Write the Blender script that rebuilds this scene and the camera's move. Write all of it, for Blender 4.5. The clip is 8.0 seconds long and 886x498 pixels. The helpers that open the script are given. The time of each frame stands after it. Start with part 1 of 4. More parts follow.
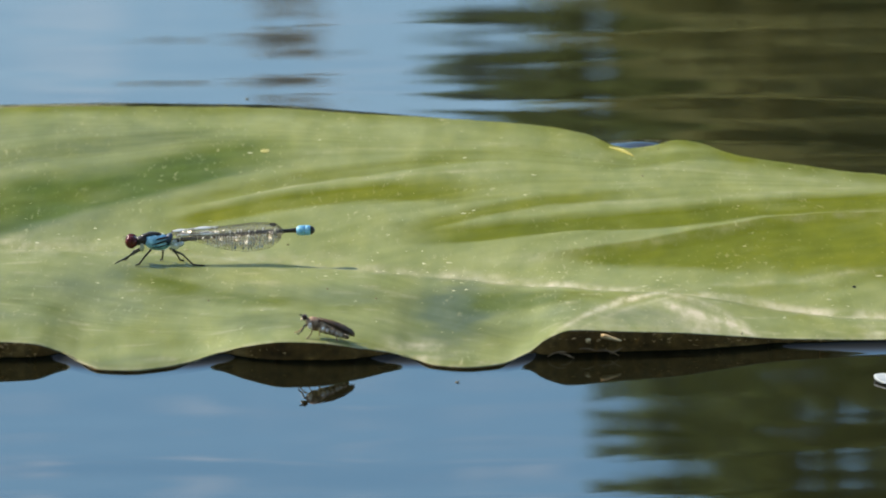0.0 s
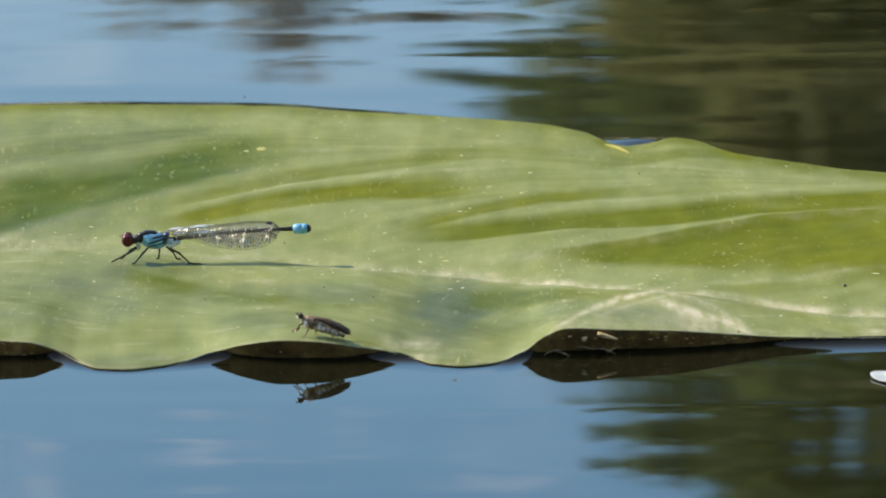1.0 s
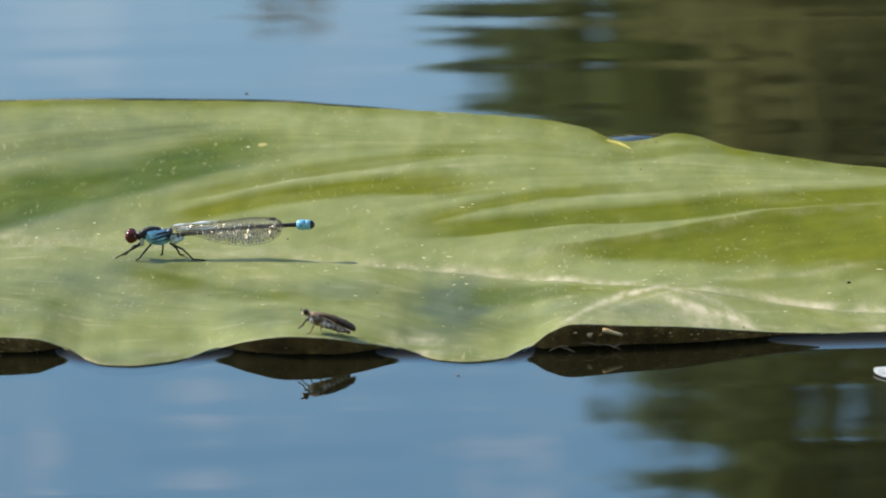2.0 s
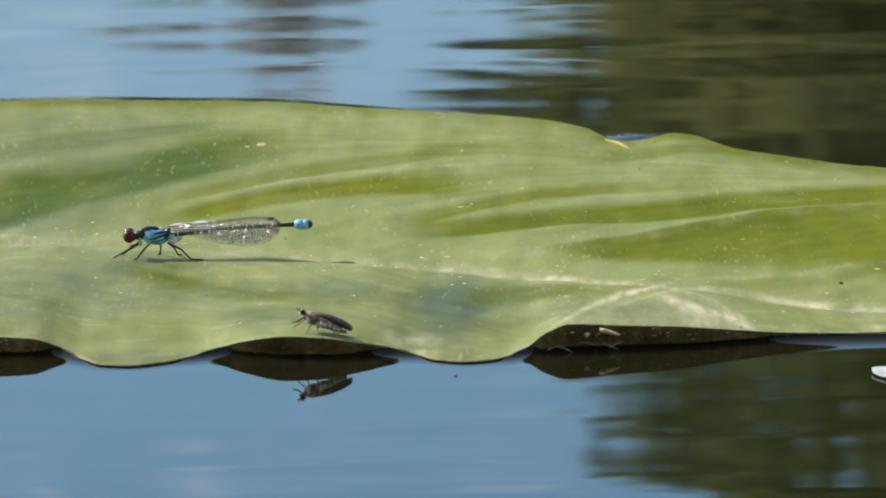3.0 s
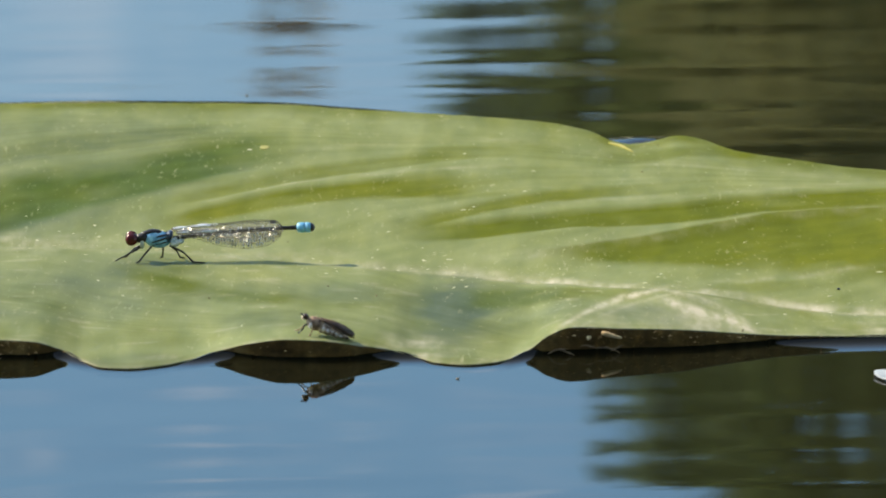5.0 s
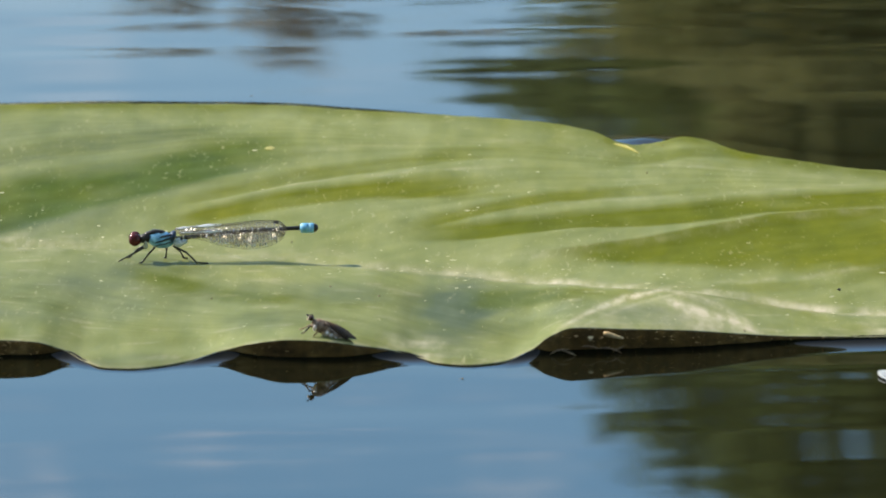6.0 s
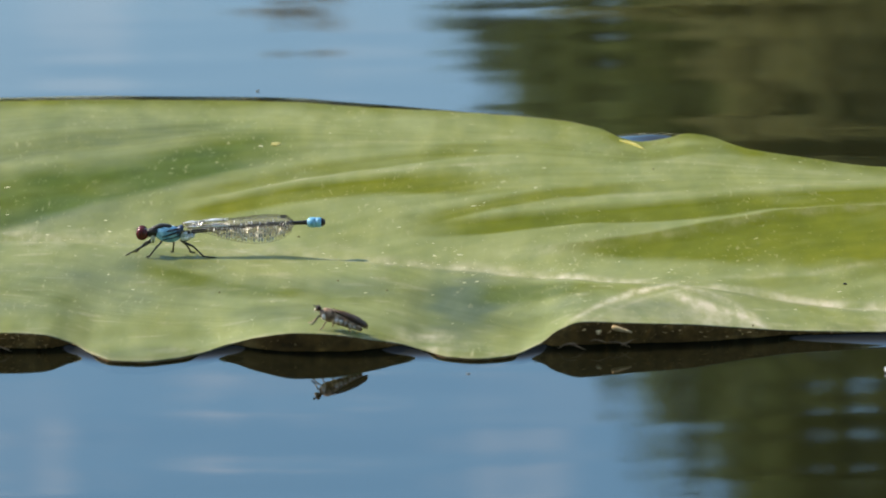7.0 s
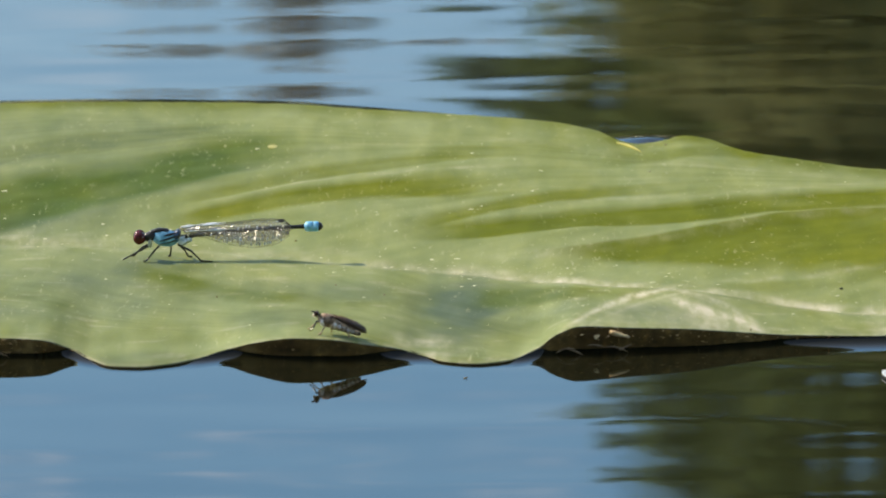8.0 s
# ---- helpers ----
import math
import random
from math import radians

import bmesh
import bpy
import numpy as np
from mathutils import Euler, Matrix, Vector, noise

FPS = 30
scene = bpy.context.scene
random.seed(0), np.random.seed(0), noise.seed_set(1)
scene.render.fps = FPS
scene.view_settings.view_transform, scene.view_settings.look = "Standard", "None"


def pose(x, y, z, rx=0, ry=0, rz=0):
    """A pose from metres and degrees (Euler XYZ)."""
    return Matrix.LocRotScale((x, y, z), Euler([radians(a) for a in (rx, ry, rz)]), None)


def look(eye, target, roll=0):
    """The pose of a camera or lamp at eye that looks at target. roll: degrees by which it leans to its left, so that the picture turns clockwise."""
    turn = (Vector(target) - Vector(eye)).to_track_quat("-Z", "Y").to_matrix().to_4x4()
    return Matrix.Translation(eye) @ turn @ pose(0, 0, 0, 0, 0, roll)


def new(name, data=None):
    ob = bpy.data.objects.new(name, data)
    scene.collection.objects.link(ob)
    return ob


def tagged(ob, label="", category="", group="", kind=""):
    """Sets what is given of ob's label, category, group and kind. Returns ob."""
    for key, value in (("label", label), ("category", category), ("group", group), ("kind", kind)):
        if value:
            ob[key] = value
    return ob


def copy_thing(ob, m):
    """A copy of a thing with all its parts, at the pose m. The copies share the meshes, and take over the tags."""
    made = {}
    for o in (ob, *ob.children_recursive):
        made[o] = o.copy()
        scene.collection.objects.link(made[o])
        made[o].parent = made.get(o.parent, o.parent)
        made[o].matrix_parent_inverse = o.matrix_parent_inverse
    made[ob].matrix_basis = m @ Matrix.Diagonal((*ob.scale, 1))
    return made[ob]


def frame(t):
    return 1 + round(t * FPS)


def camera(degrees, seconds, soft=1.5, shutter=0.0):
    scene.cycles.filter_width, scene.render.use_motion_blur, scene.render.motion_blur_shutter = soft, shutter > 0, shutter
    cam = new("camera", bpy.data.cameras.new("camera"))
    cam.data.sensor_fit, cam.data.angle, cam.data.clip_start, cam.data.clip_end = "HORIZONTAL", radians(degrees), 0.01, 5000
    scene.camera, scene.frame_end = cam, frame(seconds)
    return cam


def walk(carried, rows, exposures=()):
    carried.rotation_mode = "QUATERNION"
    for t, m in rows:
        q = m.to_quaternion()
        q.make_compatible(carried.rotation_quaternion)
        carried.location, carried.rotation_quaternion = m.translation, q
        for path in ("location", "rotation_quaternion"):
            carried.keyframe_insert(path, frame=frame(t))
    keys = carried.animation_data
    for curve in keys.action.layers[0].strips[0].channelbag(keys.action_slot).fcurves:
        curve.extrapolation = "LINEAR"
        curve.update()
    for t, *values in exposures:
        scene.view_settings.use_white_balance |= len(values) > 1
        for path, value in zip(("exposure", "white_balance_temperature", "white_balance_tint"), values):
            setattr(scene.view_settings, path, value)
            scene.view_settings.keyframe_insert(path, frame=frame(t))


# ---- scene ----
EYE = Vector((0.0, -1.9563, 0.4158))
TILT = -12.0

cam = camera(4.7, 8.0, soft=1.9)
cam.data.dof.use_dof = True
cam.data.dof.focus_distance = 1.99
cam.data.dof.aperture_fstop = 68.0

# seconds, leaf yaw, leaf pitch, camera pan, camera tilt, camera lean (degrees)
SWAY = [
    (0.0, -0.174, 0.053, -0.0035, 0.0318, 0.077),
    (0.5, -0.386, -0.055, -0.0230, 0.0314, -0.050),
    (1.0, -0.179, 0.087, -0.0226, 0.0222, 0.024),
    (1.5, 0.092, 0.113, -0.0034, 0.0035, 0.022),
    (3.0, -0.042, 0.114, -0.0156, -0.0008, 0.003),
    (3.5, 0.000, 0.000, 0.0000, 0.0000, 0.000),
    (4.0, -0.176, -0.047, 0.0087, -0.0008, -0.051),
    (4.5, -0.041, 0.146, -0.0098, 0.0073, 0.002),
    (6.0, -0.329, 0.098, 0.0168, 0.0178, -0.026),
    (6.5, -0.102, 0.125, 0.0190, -0.0033, 0.048),
    (7.0, -0.133, -0.058, 0.0542, -0.0091, 0.133),
    (7.5, -0.226, 0.042, 0.0555, -0.0103, 0.063),
    (8.0, -0.087, 0.095, 0.0397, 0.0106, 0.081),
]


def aim(pan, tilt, lean):
    el, az = radians(TILT + tilt), radians(pan)
    way = Vector((-math.sin(az) * math.cos(el), math.cos(az) * math.cos(el), math.sin(el)))
    return look(EYE, EYE + 2 * way, lean)


walk(cam, [(t, aim(pan, tilt, lean)) for t, _, _, pan, tilt, lean in SWAY],
     exposures=[(0, 1.0, 7300, 10), (8, 1.0, 7300, 10)])

# ---- light ----
SUN_TO = Vector((-0.72, 0.30, 0.62)).normalized()
sun = new("sun", bpy.data.lights.new("sun", "SUN"))
sun.data.energy, sun.data.angle, sun.data.color = 3.2, radians(0.6), (1.0, 0.91, 0.78)
sun.matrix_world = look(SUN_TO * 50, (0, 0, 0))

world = bpy.data.worlds.new("sky")
scene.world = world
world.use_nodes = True
wn, wl = world.node_tree.nodes, world.node_tree.links
sky = wn.new("ShaderNodeTexSky")
sky.sky_type, sky.sun_disc = "NISHITA", False
sky.sun_elevation = math.asin(SUN_TO.z)
sky.sun_rotation = math.atan2(SUN_TO.x, SUN_TO.y)
sky.dust_density, sky.ozone_density, sky.air_density = 0.1, 1.2, 1.0
wco = wn.new("ShaderNodeTexCoord")
wmap = wn.new("ShaderNodeMapping")
wmap.inputs["Scale"].default_value = (34, 34, 66)
wcl = wn.new("ShaderNodeTexNoise")
wcl.inputs["Scale"].default_value, wcl.inputs["Detail"].default_value = 1.6, 5.0
wrp = wn.new("ShaderNodeMapRange")
wrp.inputs["From Min"].default_value, wrp.inputs["From Max"].default_value = 0.55, 0.8
wrp.inputs["To Max"].default_value = 0.12
wmx = wn.new("ShaderNodeMixRGB")
wmx.inputs["Color2"].default_value = (9.4, 9.1, 9.4, 1)
wl.new(wco.outputs["Generated"], wmap.inputs["Vector"])
wl.new(wmap.outputs["Vector"], wcl.inputs["Vector"])
wl.new(wcl.outputs["Fac"], wrp.inputs["Value"])
wsep, whz, wadd = wn.new("ShaderNodeSeparateXYZ"), wn.new("ShaderNodeMapRange"), wn.new("ShaderNodeMath")
whz.inputs["From Min"].default_value, whz.inputs["From Max"].default_value = 0.223, 0.160
whz.inputs["To Max"].default_value = 0.088
wadd.operation, wadd.use_clamp = "ADD", True
wl.new(wco.outputs["Generated"], wsep.inputs[0])
wl.new(wsep.outputs[2], whz.inputs["Value"])
wl.new(whz.outputs["Result"], wadd.inputs[0])
wl.new(wrp.outputs["Result"], wadd.inputs[1])
# thin fair-weather clouds low over the far bank: azimuth, height, half width, half height, density
PUFFS = [(-0.0212, 0.2256, 0.0062, 0.0022, 0.175), (-0.0395, 0.2296, 0.0050, 0.0026, 0.165), (0.0046, 0.2304, 0.0060, 0.0024, 0.145),
         (-0.0045, 0.2226, 0.0056, 0.0010, 0.105), (-0.0110, 0.2264, 0.0075, 0.0010, 0.060), (-0.0400, 0.2230, 0.0045, 0.0010, 0.068),
         (-0.0330, 0.1905, 0.0085, 0.0036, 0.075), (-0.0150, 0.1880, 0.0060, 0.0020, 0.045), (-0.0080, 0.1920, 0.0050, 0.0024, 0.045)]


def sky_math(kind, a, b):
    m = wn.new("ShaderNodeMath")
    m.operation = kind
    for k, v in enumerate((a, b)):
        if isinstance(v, (int, float)):
            m.inputs[k].default_value = v
        else:
            wl.new(v, m.inputs[k])
    return m.outputs[0]


flat, ruffle, frayed = wn.new("ShaderNodeCombineXYZ"), wn.new("ShaderNodeTexNoise"), wn.new("ShaderNodeVectorMath")
ruffle.inputs["Scale"].default_value, ruffle.inputs["Detail"].default_value = 190, 6.0
frayed.operation = "MULTIPLY_ADD"
frayed.inputs[1].default_value = (0.024, 0.0080, 0)
wl.new(sky_math("DIVIDE", wsep.outputs[0], wsep.outputs[1]), flat.inputs[0])
wl.new(wsep.outputs[2], flat.inputs[1])
wl.new(flat.outputs[0], ruffle.inputs["Vector"])
wl.new(ruffle.outputs["Color"], frayed.inputs[0])
wl.new(flat.outputs[0], frayed.inputs[2])
cloud = wadd.outputs[0]
for az, up, wide, tall, dense in PUFFS:
    off, fit_to, far, body = wn.new("ShaderNodeVectorMath"), wn.new("ShaderNodeVectorMath"), wn.new("ShaderNodeVectorMath"), wn.new("ShaderNodeMapRange")
    off.operation, fit_to.operation, far.operation = "SUBTRACT", "MULTIPLY", "LENGTH"
    off.inputs[1].default_value = (az + 0.012, up + 0.0040, 0)
    fit_to.inputs[1].default_value = (1 / wide, 1 / tall, 0)
    body.interpolation_type = "SMOOTHSTEP"
    body.inputs["From Min"].default_value, body.inputs["From Max"].default_value = 1.3, 0.1
    body.inputs["To Max"].default_value = dense
    wl.new(frayed.outputs[0], off.inputs[0])
    wl.new(off.outputs[0], fit_to.inputs[0])
    wl.new(fit_to.outputs[0], far.inputs[0])
    wl.new(far.outputs["Value"], body.inputs["Value"])
    cloud = sky_math("ADD", cloud, body.outputs["Result"])
wl.new(cloud, wmx.inputs["Fac"])
deep = wn.new("ShaderNodeHueSaturation")
deep.inputs["Hue"].default_value = 0.498
# the air is clearest low over the bank, paler overhead
clear = wn.new("ShaderNodeMapRange")
clear.inputs["From Min"].default_value, clear.inputs["From Max"].default_value = 0.26, 0.60
clear.inputs["To Min"].default_value, clear.inputs["To Max"].default_value = 1.31, 0.86
wl.new(wsep.outputs[2], clear.inputs["Value"])
wl.new(clear.outputs["Result"], deep.inputs["Saturation"])
wl.new(sky.outputs["Color"], deep.inputs["Color"])
wl.new(deep.outputs["Color"], wmx.inputs["Color1"])
wl.new(wmx.outputs["Color"], wn["Background"].inputs["Color"])
wn["Background"].inputs["Strength"].default_value = 0.142

# ---- materials ----


def material(name, rough=0.5, metal=0.0, spec=0.5):
    m = bpy.data.materials.new(name)
    m.use_nodes = True
    p = m.node_tree.nodes["Principled BSDF"]
    p.inputs["Roughness"].default_value = rough
    p.inputs["Metallic"].default_value = metal
    p.inputs["Specular IOR Level"].default_value = spec
    return m, m.node_tree.nodes, m.node_tree.links, p


def noise_node(n, l, scale, detail=4.0, stretch=(1, 1, 1)):
    co, mp, tx = n.new("ShaderNodeTexCoord"), n.new("ShaderNodeMapping"), n.new("ShaderNodeTexNoise")
    mp.inputs["Scale"].default_value = stretch
    tx.inputs["Scale"].default_value, tx.inputs["Detail"].default_value = scale, detail
    l.new(co.outputs["Object"], mp.inputs["Vector"])
    l.new(mp.outputs["Vector"], tx.inputs["Vector"])
    return tx.outputs["Fac"]


def ramp_node(n, l, fac, stops):
    r = n.new("ShaderNodeValToRGB")
    e = r.color_ramp.elements
    while len(e) < len(stops):
        e.new(0.5)
    for k, (at, c) in enumerate(stops):
        e[k].position, e[k].color = at, (*c, 1)
    l.new(fac, r.inputs["Fac"])
    return r.outputs["Color"]


def mix_node(n, l, fac, a, b, mode="MIX"):
    m = n.new("ShaderNodeMixRGB")
    m.blend_type = mode
    for key, v in (("Fac", fac), ("Color1", a), ("Color2", b)):
        if isinstance(v, (int, float)):
            m.inputs[key].default_value = v
        elif isinstance(v, tuple):
            m.inputs[key].default_value = (*v, 1)
        else:
            l.new(v, m.inputs[key])
    return m.outputs["Color"]


def bump_node(n, l, p, height, strength, distance):
    b = n.new("ShaderNodeBump")
    b.inputs["Strength"].default_value, b.inputs["Distance"].default_value = strength, distance
    l.new(height, b.inputs["Height"])
    l.new(b.outputs["Normal"], p.inputs["Normal"])


def mottled(name, dark, light, scale, rough=0.5, spec=0.5, bump=0.0, size=0.0002, metal=0.0):
    m, n, l, p = material(name, rough, metal, spec)
    f = noise_node(n, l, scale)
    l.new(ramp_node(n, l, f, [(0.35, dark), (0.65, light)]), p.inputs["Base Color"])
    if bump:
        bump_node(n, l, p, f, bump, size)
    return m


def blade_material():
    m, n, l, p = material("lily_blade", 0.5, 0, 0.13)
    broad = noise_node(n, l, 38, 3, (0.5, 0.35, 1))
    fine = noise_node(n, l, 420, 4, (0.6, 0.16, 1))
    base = ramp_node(n, l, broad, [(0.3, (0.098, 0.118, 0.006)), (0.7, (0.142, 0.158, 0.011))])
    # pale wax, with the leaf's sheen painted into the same colour
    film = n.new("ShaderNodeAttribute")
    film.attribute_name = "bloom_sheen"
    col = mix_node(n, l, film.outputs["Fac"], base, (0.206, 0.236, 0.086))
    vein = n.new("ShaderNodeAttribute")
    vein.attribute_name = "vein"
    fray = ramp_node(n, l, noise_node(n, l, 520, 4, (1, 0.25, 1)), [(0.36, (0.35, 0.35, 0.35)), (0.62, (1.25, 1.25, 1.25))])
    col = mix_node(n, l, mix_node(n, l, 1.0, vein.outputs["Fac"], fray, "MULTIPLY"), col, (0.47, 0.44, 0.32))
    # grey-green mottles, together with painted shade of hollows and rib
    shade_stain = n.new("ShaderNodeAttribute")
    shade_stain.attribute_name = "shade_stain"
    col = mix_node(n, l, shade_stain.outputs["Fac"], col, (0.080, 0.108, 0.058))
    # darker green of the hollows, slope shade painted in
    hollow_green = n.new("ShaderNodeAttribute")
    hollow_green.attribute_name = "green"
    col = mix_node(n, l, hollow_green.outputs["Fac"], col, (0.062, 0.096, 0.008))
    grain = ramp_node(n, l, fine, [(0.3, (0.86, 0.88, 0.84)), (0.75, (1.12, 1.1, 1.08))])
    col = mix_node(n, l, 1.0, col, grain, "MULTIPLY")
    blotch = noise_node(n, l, 150, 5, (1, 0.22, 1))
    col = mix_node(n, l, 1.0, col, ramp_node(n, l, blotch, [(0.3, (0.88, 0.91, 0.84)), (0.5, (1, 1, 1)), (0.7, (1.10, 1.08, 1.10))]), "MULTIPLY")
    # fine streaks that follow the side veins
    run, comb, streak = n.new("ShaderNodeAttribute"), n.new("ShaderNodeCombineXYZ"), n.new("ShaderNodeTexNoise")
    run.attribute_name = "run"
    sep = n.new("ShaderNodeSeparateXYZ")
    l.new(run.outputs["Vector"], sep.inputs[0])
    l.new(sep.outputs[0], comb.inputs[0])
    l.new(sep.outputs[1], comb.inputs[1])
    streak.inputs["Scale"].default_value, streak.inputs["Detail"].default_value = 1.0, 5.0
    l.new(comb.outputs[0], streak.inputs["Vector"])
    lines = ramp_node(n, l, streak.outputs["Fac"], [(0.28, (0.88, 0.90, 0.80)), (0.5, (1.0, 1.0, 1.0)), (0.75, (1.12, 1.10, 1.14))])
    col = mix_node(n, l, 1.0, col, lines, "MULTIPLY")
    # pale dust in patches
    dust = noise_node(n, l, 1100, 3, (1, 0.22, 1))
    patch = noise_node(n, l, 60, 3, (1, 0.35, 1))
    grit = ramp_node(n, l, dust, [(0.60, (0, 0, 0)), (0.72, (1, 1, 1))])
    where = ramp_node(n, l, patch, [(0.42, (0, 0, 0)), (0.66, (0.45, 0.45, 0.45))])
    col = mix_node(n, l, mix_node(n, l, 1.0, grit, where, "MULTIPLY"), col, (0.46, 0.45, 0.26))
    l.new(col, p.inputs["Base Color"])
    gloss = n.new("ShaderNodeMapRange")
    gloss.inputs["To Min"].default_value, gloss.inputs["To Max"].default_value = 0.02, 0.11
    l.new(film.outputs["Fac"], gloss.inputs["Value"])
    l.new(gloss.outputs["Result"], p.inputs["Specular IOR Level"])
    bump_node(n, l, p, fine, 0.3, 0.0005)
    return m


def underside_material():
    m, n, l, p = material("lily_underside", 0.6, 0, 0.4)
    fine, broad = noise_node(n, l, 520), noise_node(n, l, 110, 5, (1, 1, 1.6))
    col = ramp_node(n, l, broad, [(0.32, (0.10, 0.054, 0.015)), (0.52, (0.19, 0.108, 0.030)), (0.68, (0.34, 0.22, 0.085))])
    col = mix_node(n, l, 1.0, col, ramp_node(n, l, fine, [(0.3, (0.55, 0.55, 0.55)), (0.62, (1.15, 1.12, 1.1)), (0.72, (1.9, 1.75, 1.6))]), "MULTIPLY")
    l.new(col, p.inputs["Base Color"])
    bump_node(n, l, p, fine, 0.5, 0.0006)
    return m


def water_material(name, depth):
    m, n, l, p = material(name, 0.02, 0, 0.5)
    p.inputs["IOR"].default_value = 1.333
    p.inputs["Base Color"].default_value = (*depth, 1)
    return m


def wing_membrane():
    m, n, l, p = material("wing_membrane", 0.3, 0, 1.0)
    p.inputs["Base Color"].default_value = (0.82, 0.82, 0.84, 1)
    tr, mx, thin, both = (n.new("ShaderNodeBsdfTransparent"), n.new("ShaderNodeMixShader"),
                          n.new("ShaderNodeBsdfTranslucent"), n.new("ShaderNodeMixShader"))
    tr.inputs["Color"].default_value = (0.98, 0.97, 0.95, 1)
    thin.inputs["Color"].default_value = (0.88, 0.88, 0.90, 1)
    both.inputs["Fac"].default_value = 0.6
    f = noise_node(n, l, 700, 2)
    r = n.new("ShaderNodeMapRange")
    r.inputs["To Min"].default_value, r.inputs["To Max"].default_value = 0.03, 0.15
    l.new(f, r.inputs["Value"])
    l.new(r.outputs["Result"], mx.inputs["Fac"])
    l.new(p.outputs[0], both.inputs[1])
    l.new(thin.outputs[0], both.inputs[2])
    l.new(tr.outputs[0], mx.inputs[1])
    l.new(both.outputs[0], mx.inputs[2])
    l.new(mx.outputs[0], n["Material Output"].inputs["Surface"])
    return m


def foliage(name, dark, light, scale, through_light=0.6):
    m, n, l, p = material(name, 0.6, 0, 0.15)
    col = ramp_node(n, l, noise_node(n, l, scale), [(0.35, dark), (0.65, light)])
    thin, mx = n.new("ShaderNodeBsdfTranslucent"), n.new("ShaderNodeMixShader")
    mx.inputs["Fac"].default_value = through_light
    l.new(col, p.inputs["Base Color"])
    l.new(col, thin.inputs["Color"])
    l.new(p.outputs[0], mx.inputs[1])
    l.new(thin.outputs[0], mx.inputs[2])
    l.new(mx.outputs[0], n["Material Output"].inputs["Surface"])
    return m


BLADE = blade_material()
UNDER = underside_material()
WATER = water_material("pond_water", (0.0088, 0.0087, 0.0040))
MEMBRANE = wing_membrane()
# near-white for the added glint plates in the wing cells
CELL_GLINT = foliage("cell_glint_white", (0.66, 0.70, 0.76), (0.86, 0.90, 0.97), 900, 0.85)
VEIN = mottled("wing_vein", (0.045, 0.037, 0.033), (0.11, 0.09, 0.08), 900, 0.3)
BLACK = mottled("black_cuticle", (0.006, 0.006, 0.008), (0.018, 0.017, 0.018), 1500, 0.3)
BLUE = mottled("blue_cuticle", (0.12, 0.44, 0.74), (0.26, 0.60, 0.85), 1200, 0.4)
# near-white for the added glint facets and wing edge highlight
GLINT = mottled("glint_white", (0.74, 0.79, 0.88), (0.86, 0.91, 0.98), 900, 0.30, 0.75)
THORAX = mottled("thorax_cuticle", (0.05, 0.25, 0.48), (0.34, 0.70, 0.93), 900, 0.4)
INDIGO = mottled("dark_blue_cuticle", (0.008, 0.010, 0.018), (0.05, 0.11, 0.24), 1300, 0.4)
PALE = mottled("pale_cuticle", (0.42, 0.45, 0.33), (0.6, 0.62, 0.5), 1200, 0.45)
RED = mottled("red_eye", (0.055, 0.004, 0.006), (0.12, 0.010, 0.012), 2500, 0.2)
FLYGREY = mottled("grey_dusted_cuticle", (0.11, 0.062, 0.040), (0.50, 0.34, 0.23), 1300, 0.6)
FLYPALE = mottled("pale_dusted_cuticle", (0.66, 0.52, 0.39), (0.92, 0.78, 0.63), 1600, 0.6)
FLYSPOT = mottled("silvery_pale_cuticle", (0.74, 0.68, 0.68), (0.94, 0.88, 0.87), 1600, 0.35, 0.7)
FLYBELLY = mottled("banded_dusted_cuticle", (0.10, 0.055, 0.034), (1.0, 0.76, 0.56), 1000, 0.55)
FLYWING = mottled("brown_wing", (0.045, 0.025, 0.016), (0.12, 0.072, 0.046), 900, 0.5)
FLYEYE = mottled("dark_eye", (0.02, 0.008, 0.006), (0.05, 0.02, 0.014), 2500, 0.25)
POLLEN = mottled("pollen", (0.37, 0.37, 0.21), (0.56, 0.55, 0.37), 900, 0.7)
FLECK = mottled("tan_fleck", (0.48, 0.27, 0.09), (0.86, 0.57, 0.27), 900, 0.7)
SPECK = mottled("dark_speck", (0.09, 0.07, 0.035), (0.22, 0.17, 0.09), 900, 0.7)
STRAW = mottled("dry_straw", (0.62, 0.42, 0.20), (0.84, 0.64, 0.36), 700, 0.7)
FIBRE = mottled("brown_fibre", (0.16, 0.10, 0.055), (0.40, 0.27, 0.16), 800, 0.75)
YELLOW = mottled("yellowed_edge", (0.30, 0.28, 0.06), (0.42, 0.39, 0.12), 500, 0.55)
WHITE = mottled("white_petal", (0.32, 0.37, 0.39), (0.48, 0.53, 0.55), 500, 0.6)
BARK = mottled("bark", (0.05, 0.036, 0.025), (0.14, 0.105, 0.075), 18, 0.85, 0.2, 0.6, 0.02)
FOLIAGE = foliage("tree_foliage", (0.112, 0.158, 0.056), (0.226, 0.288, 0.112), 1.4)
# paler copy of the tree foliage, sunlight put into its colour
SUNLEAF = foliage("sunlit_tint_foliage", (0.22, 0.235, 0.098), (0.385, 0.395, 0.18), 1.8)
BROWNLEAF = foliage("brownish_foliage", (0.22, 0.17, 0.09), (0.42, 0.33, 0.20), 3.0)
GROUND = mottled("grassy_bank", (0.035, 0.045, 0.015), (0.09, 0.10, 0.035), 2.5, 0.9, 0.2, 0.5, 0.05)

# ---- building helpers ----


def smooth(a, b, x):
    k = np.clip((np.asarray(x, float) - a) / (b - a), 0, 1)
    return k * k * (3 - 2 * k)


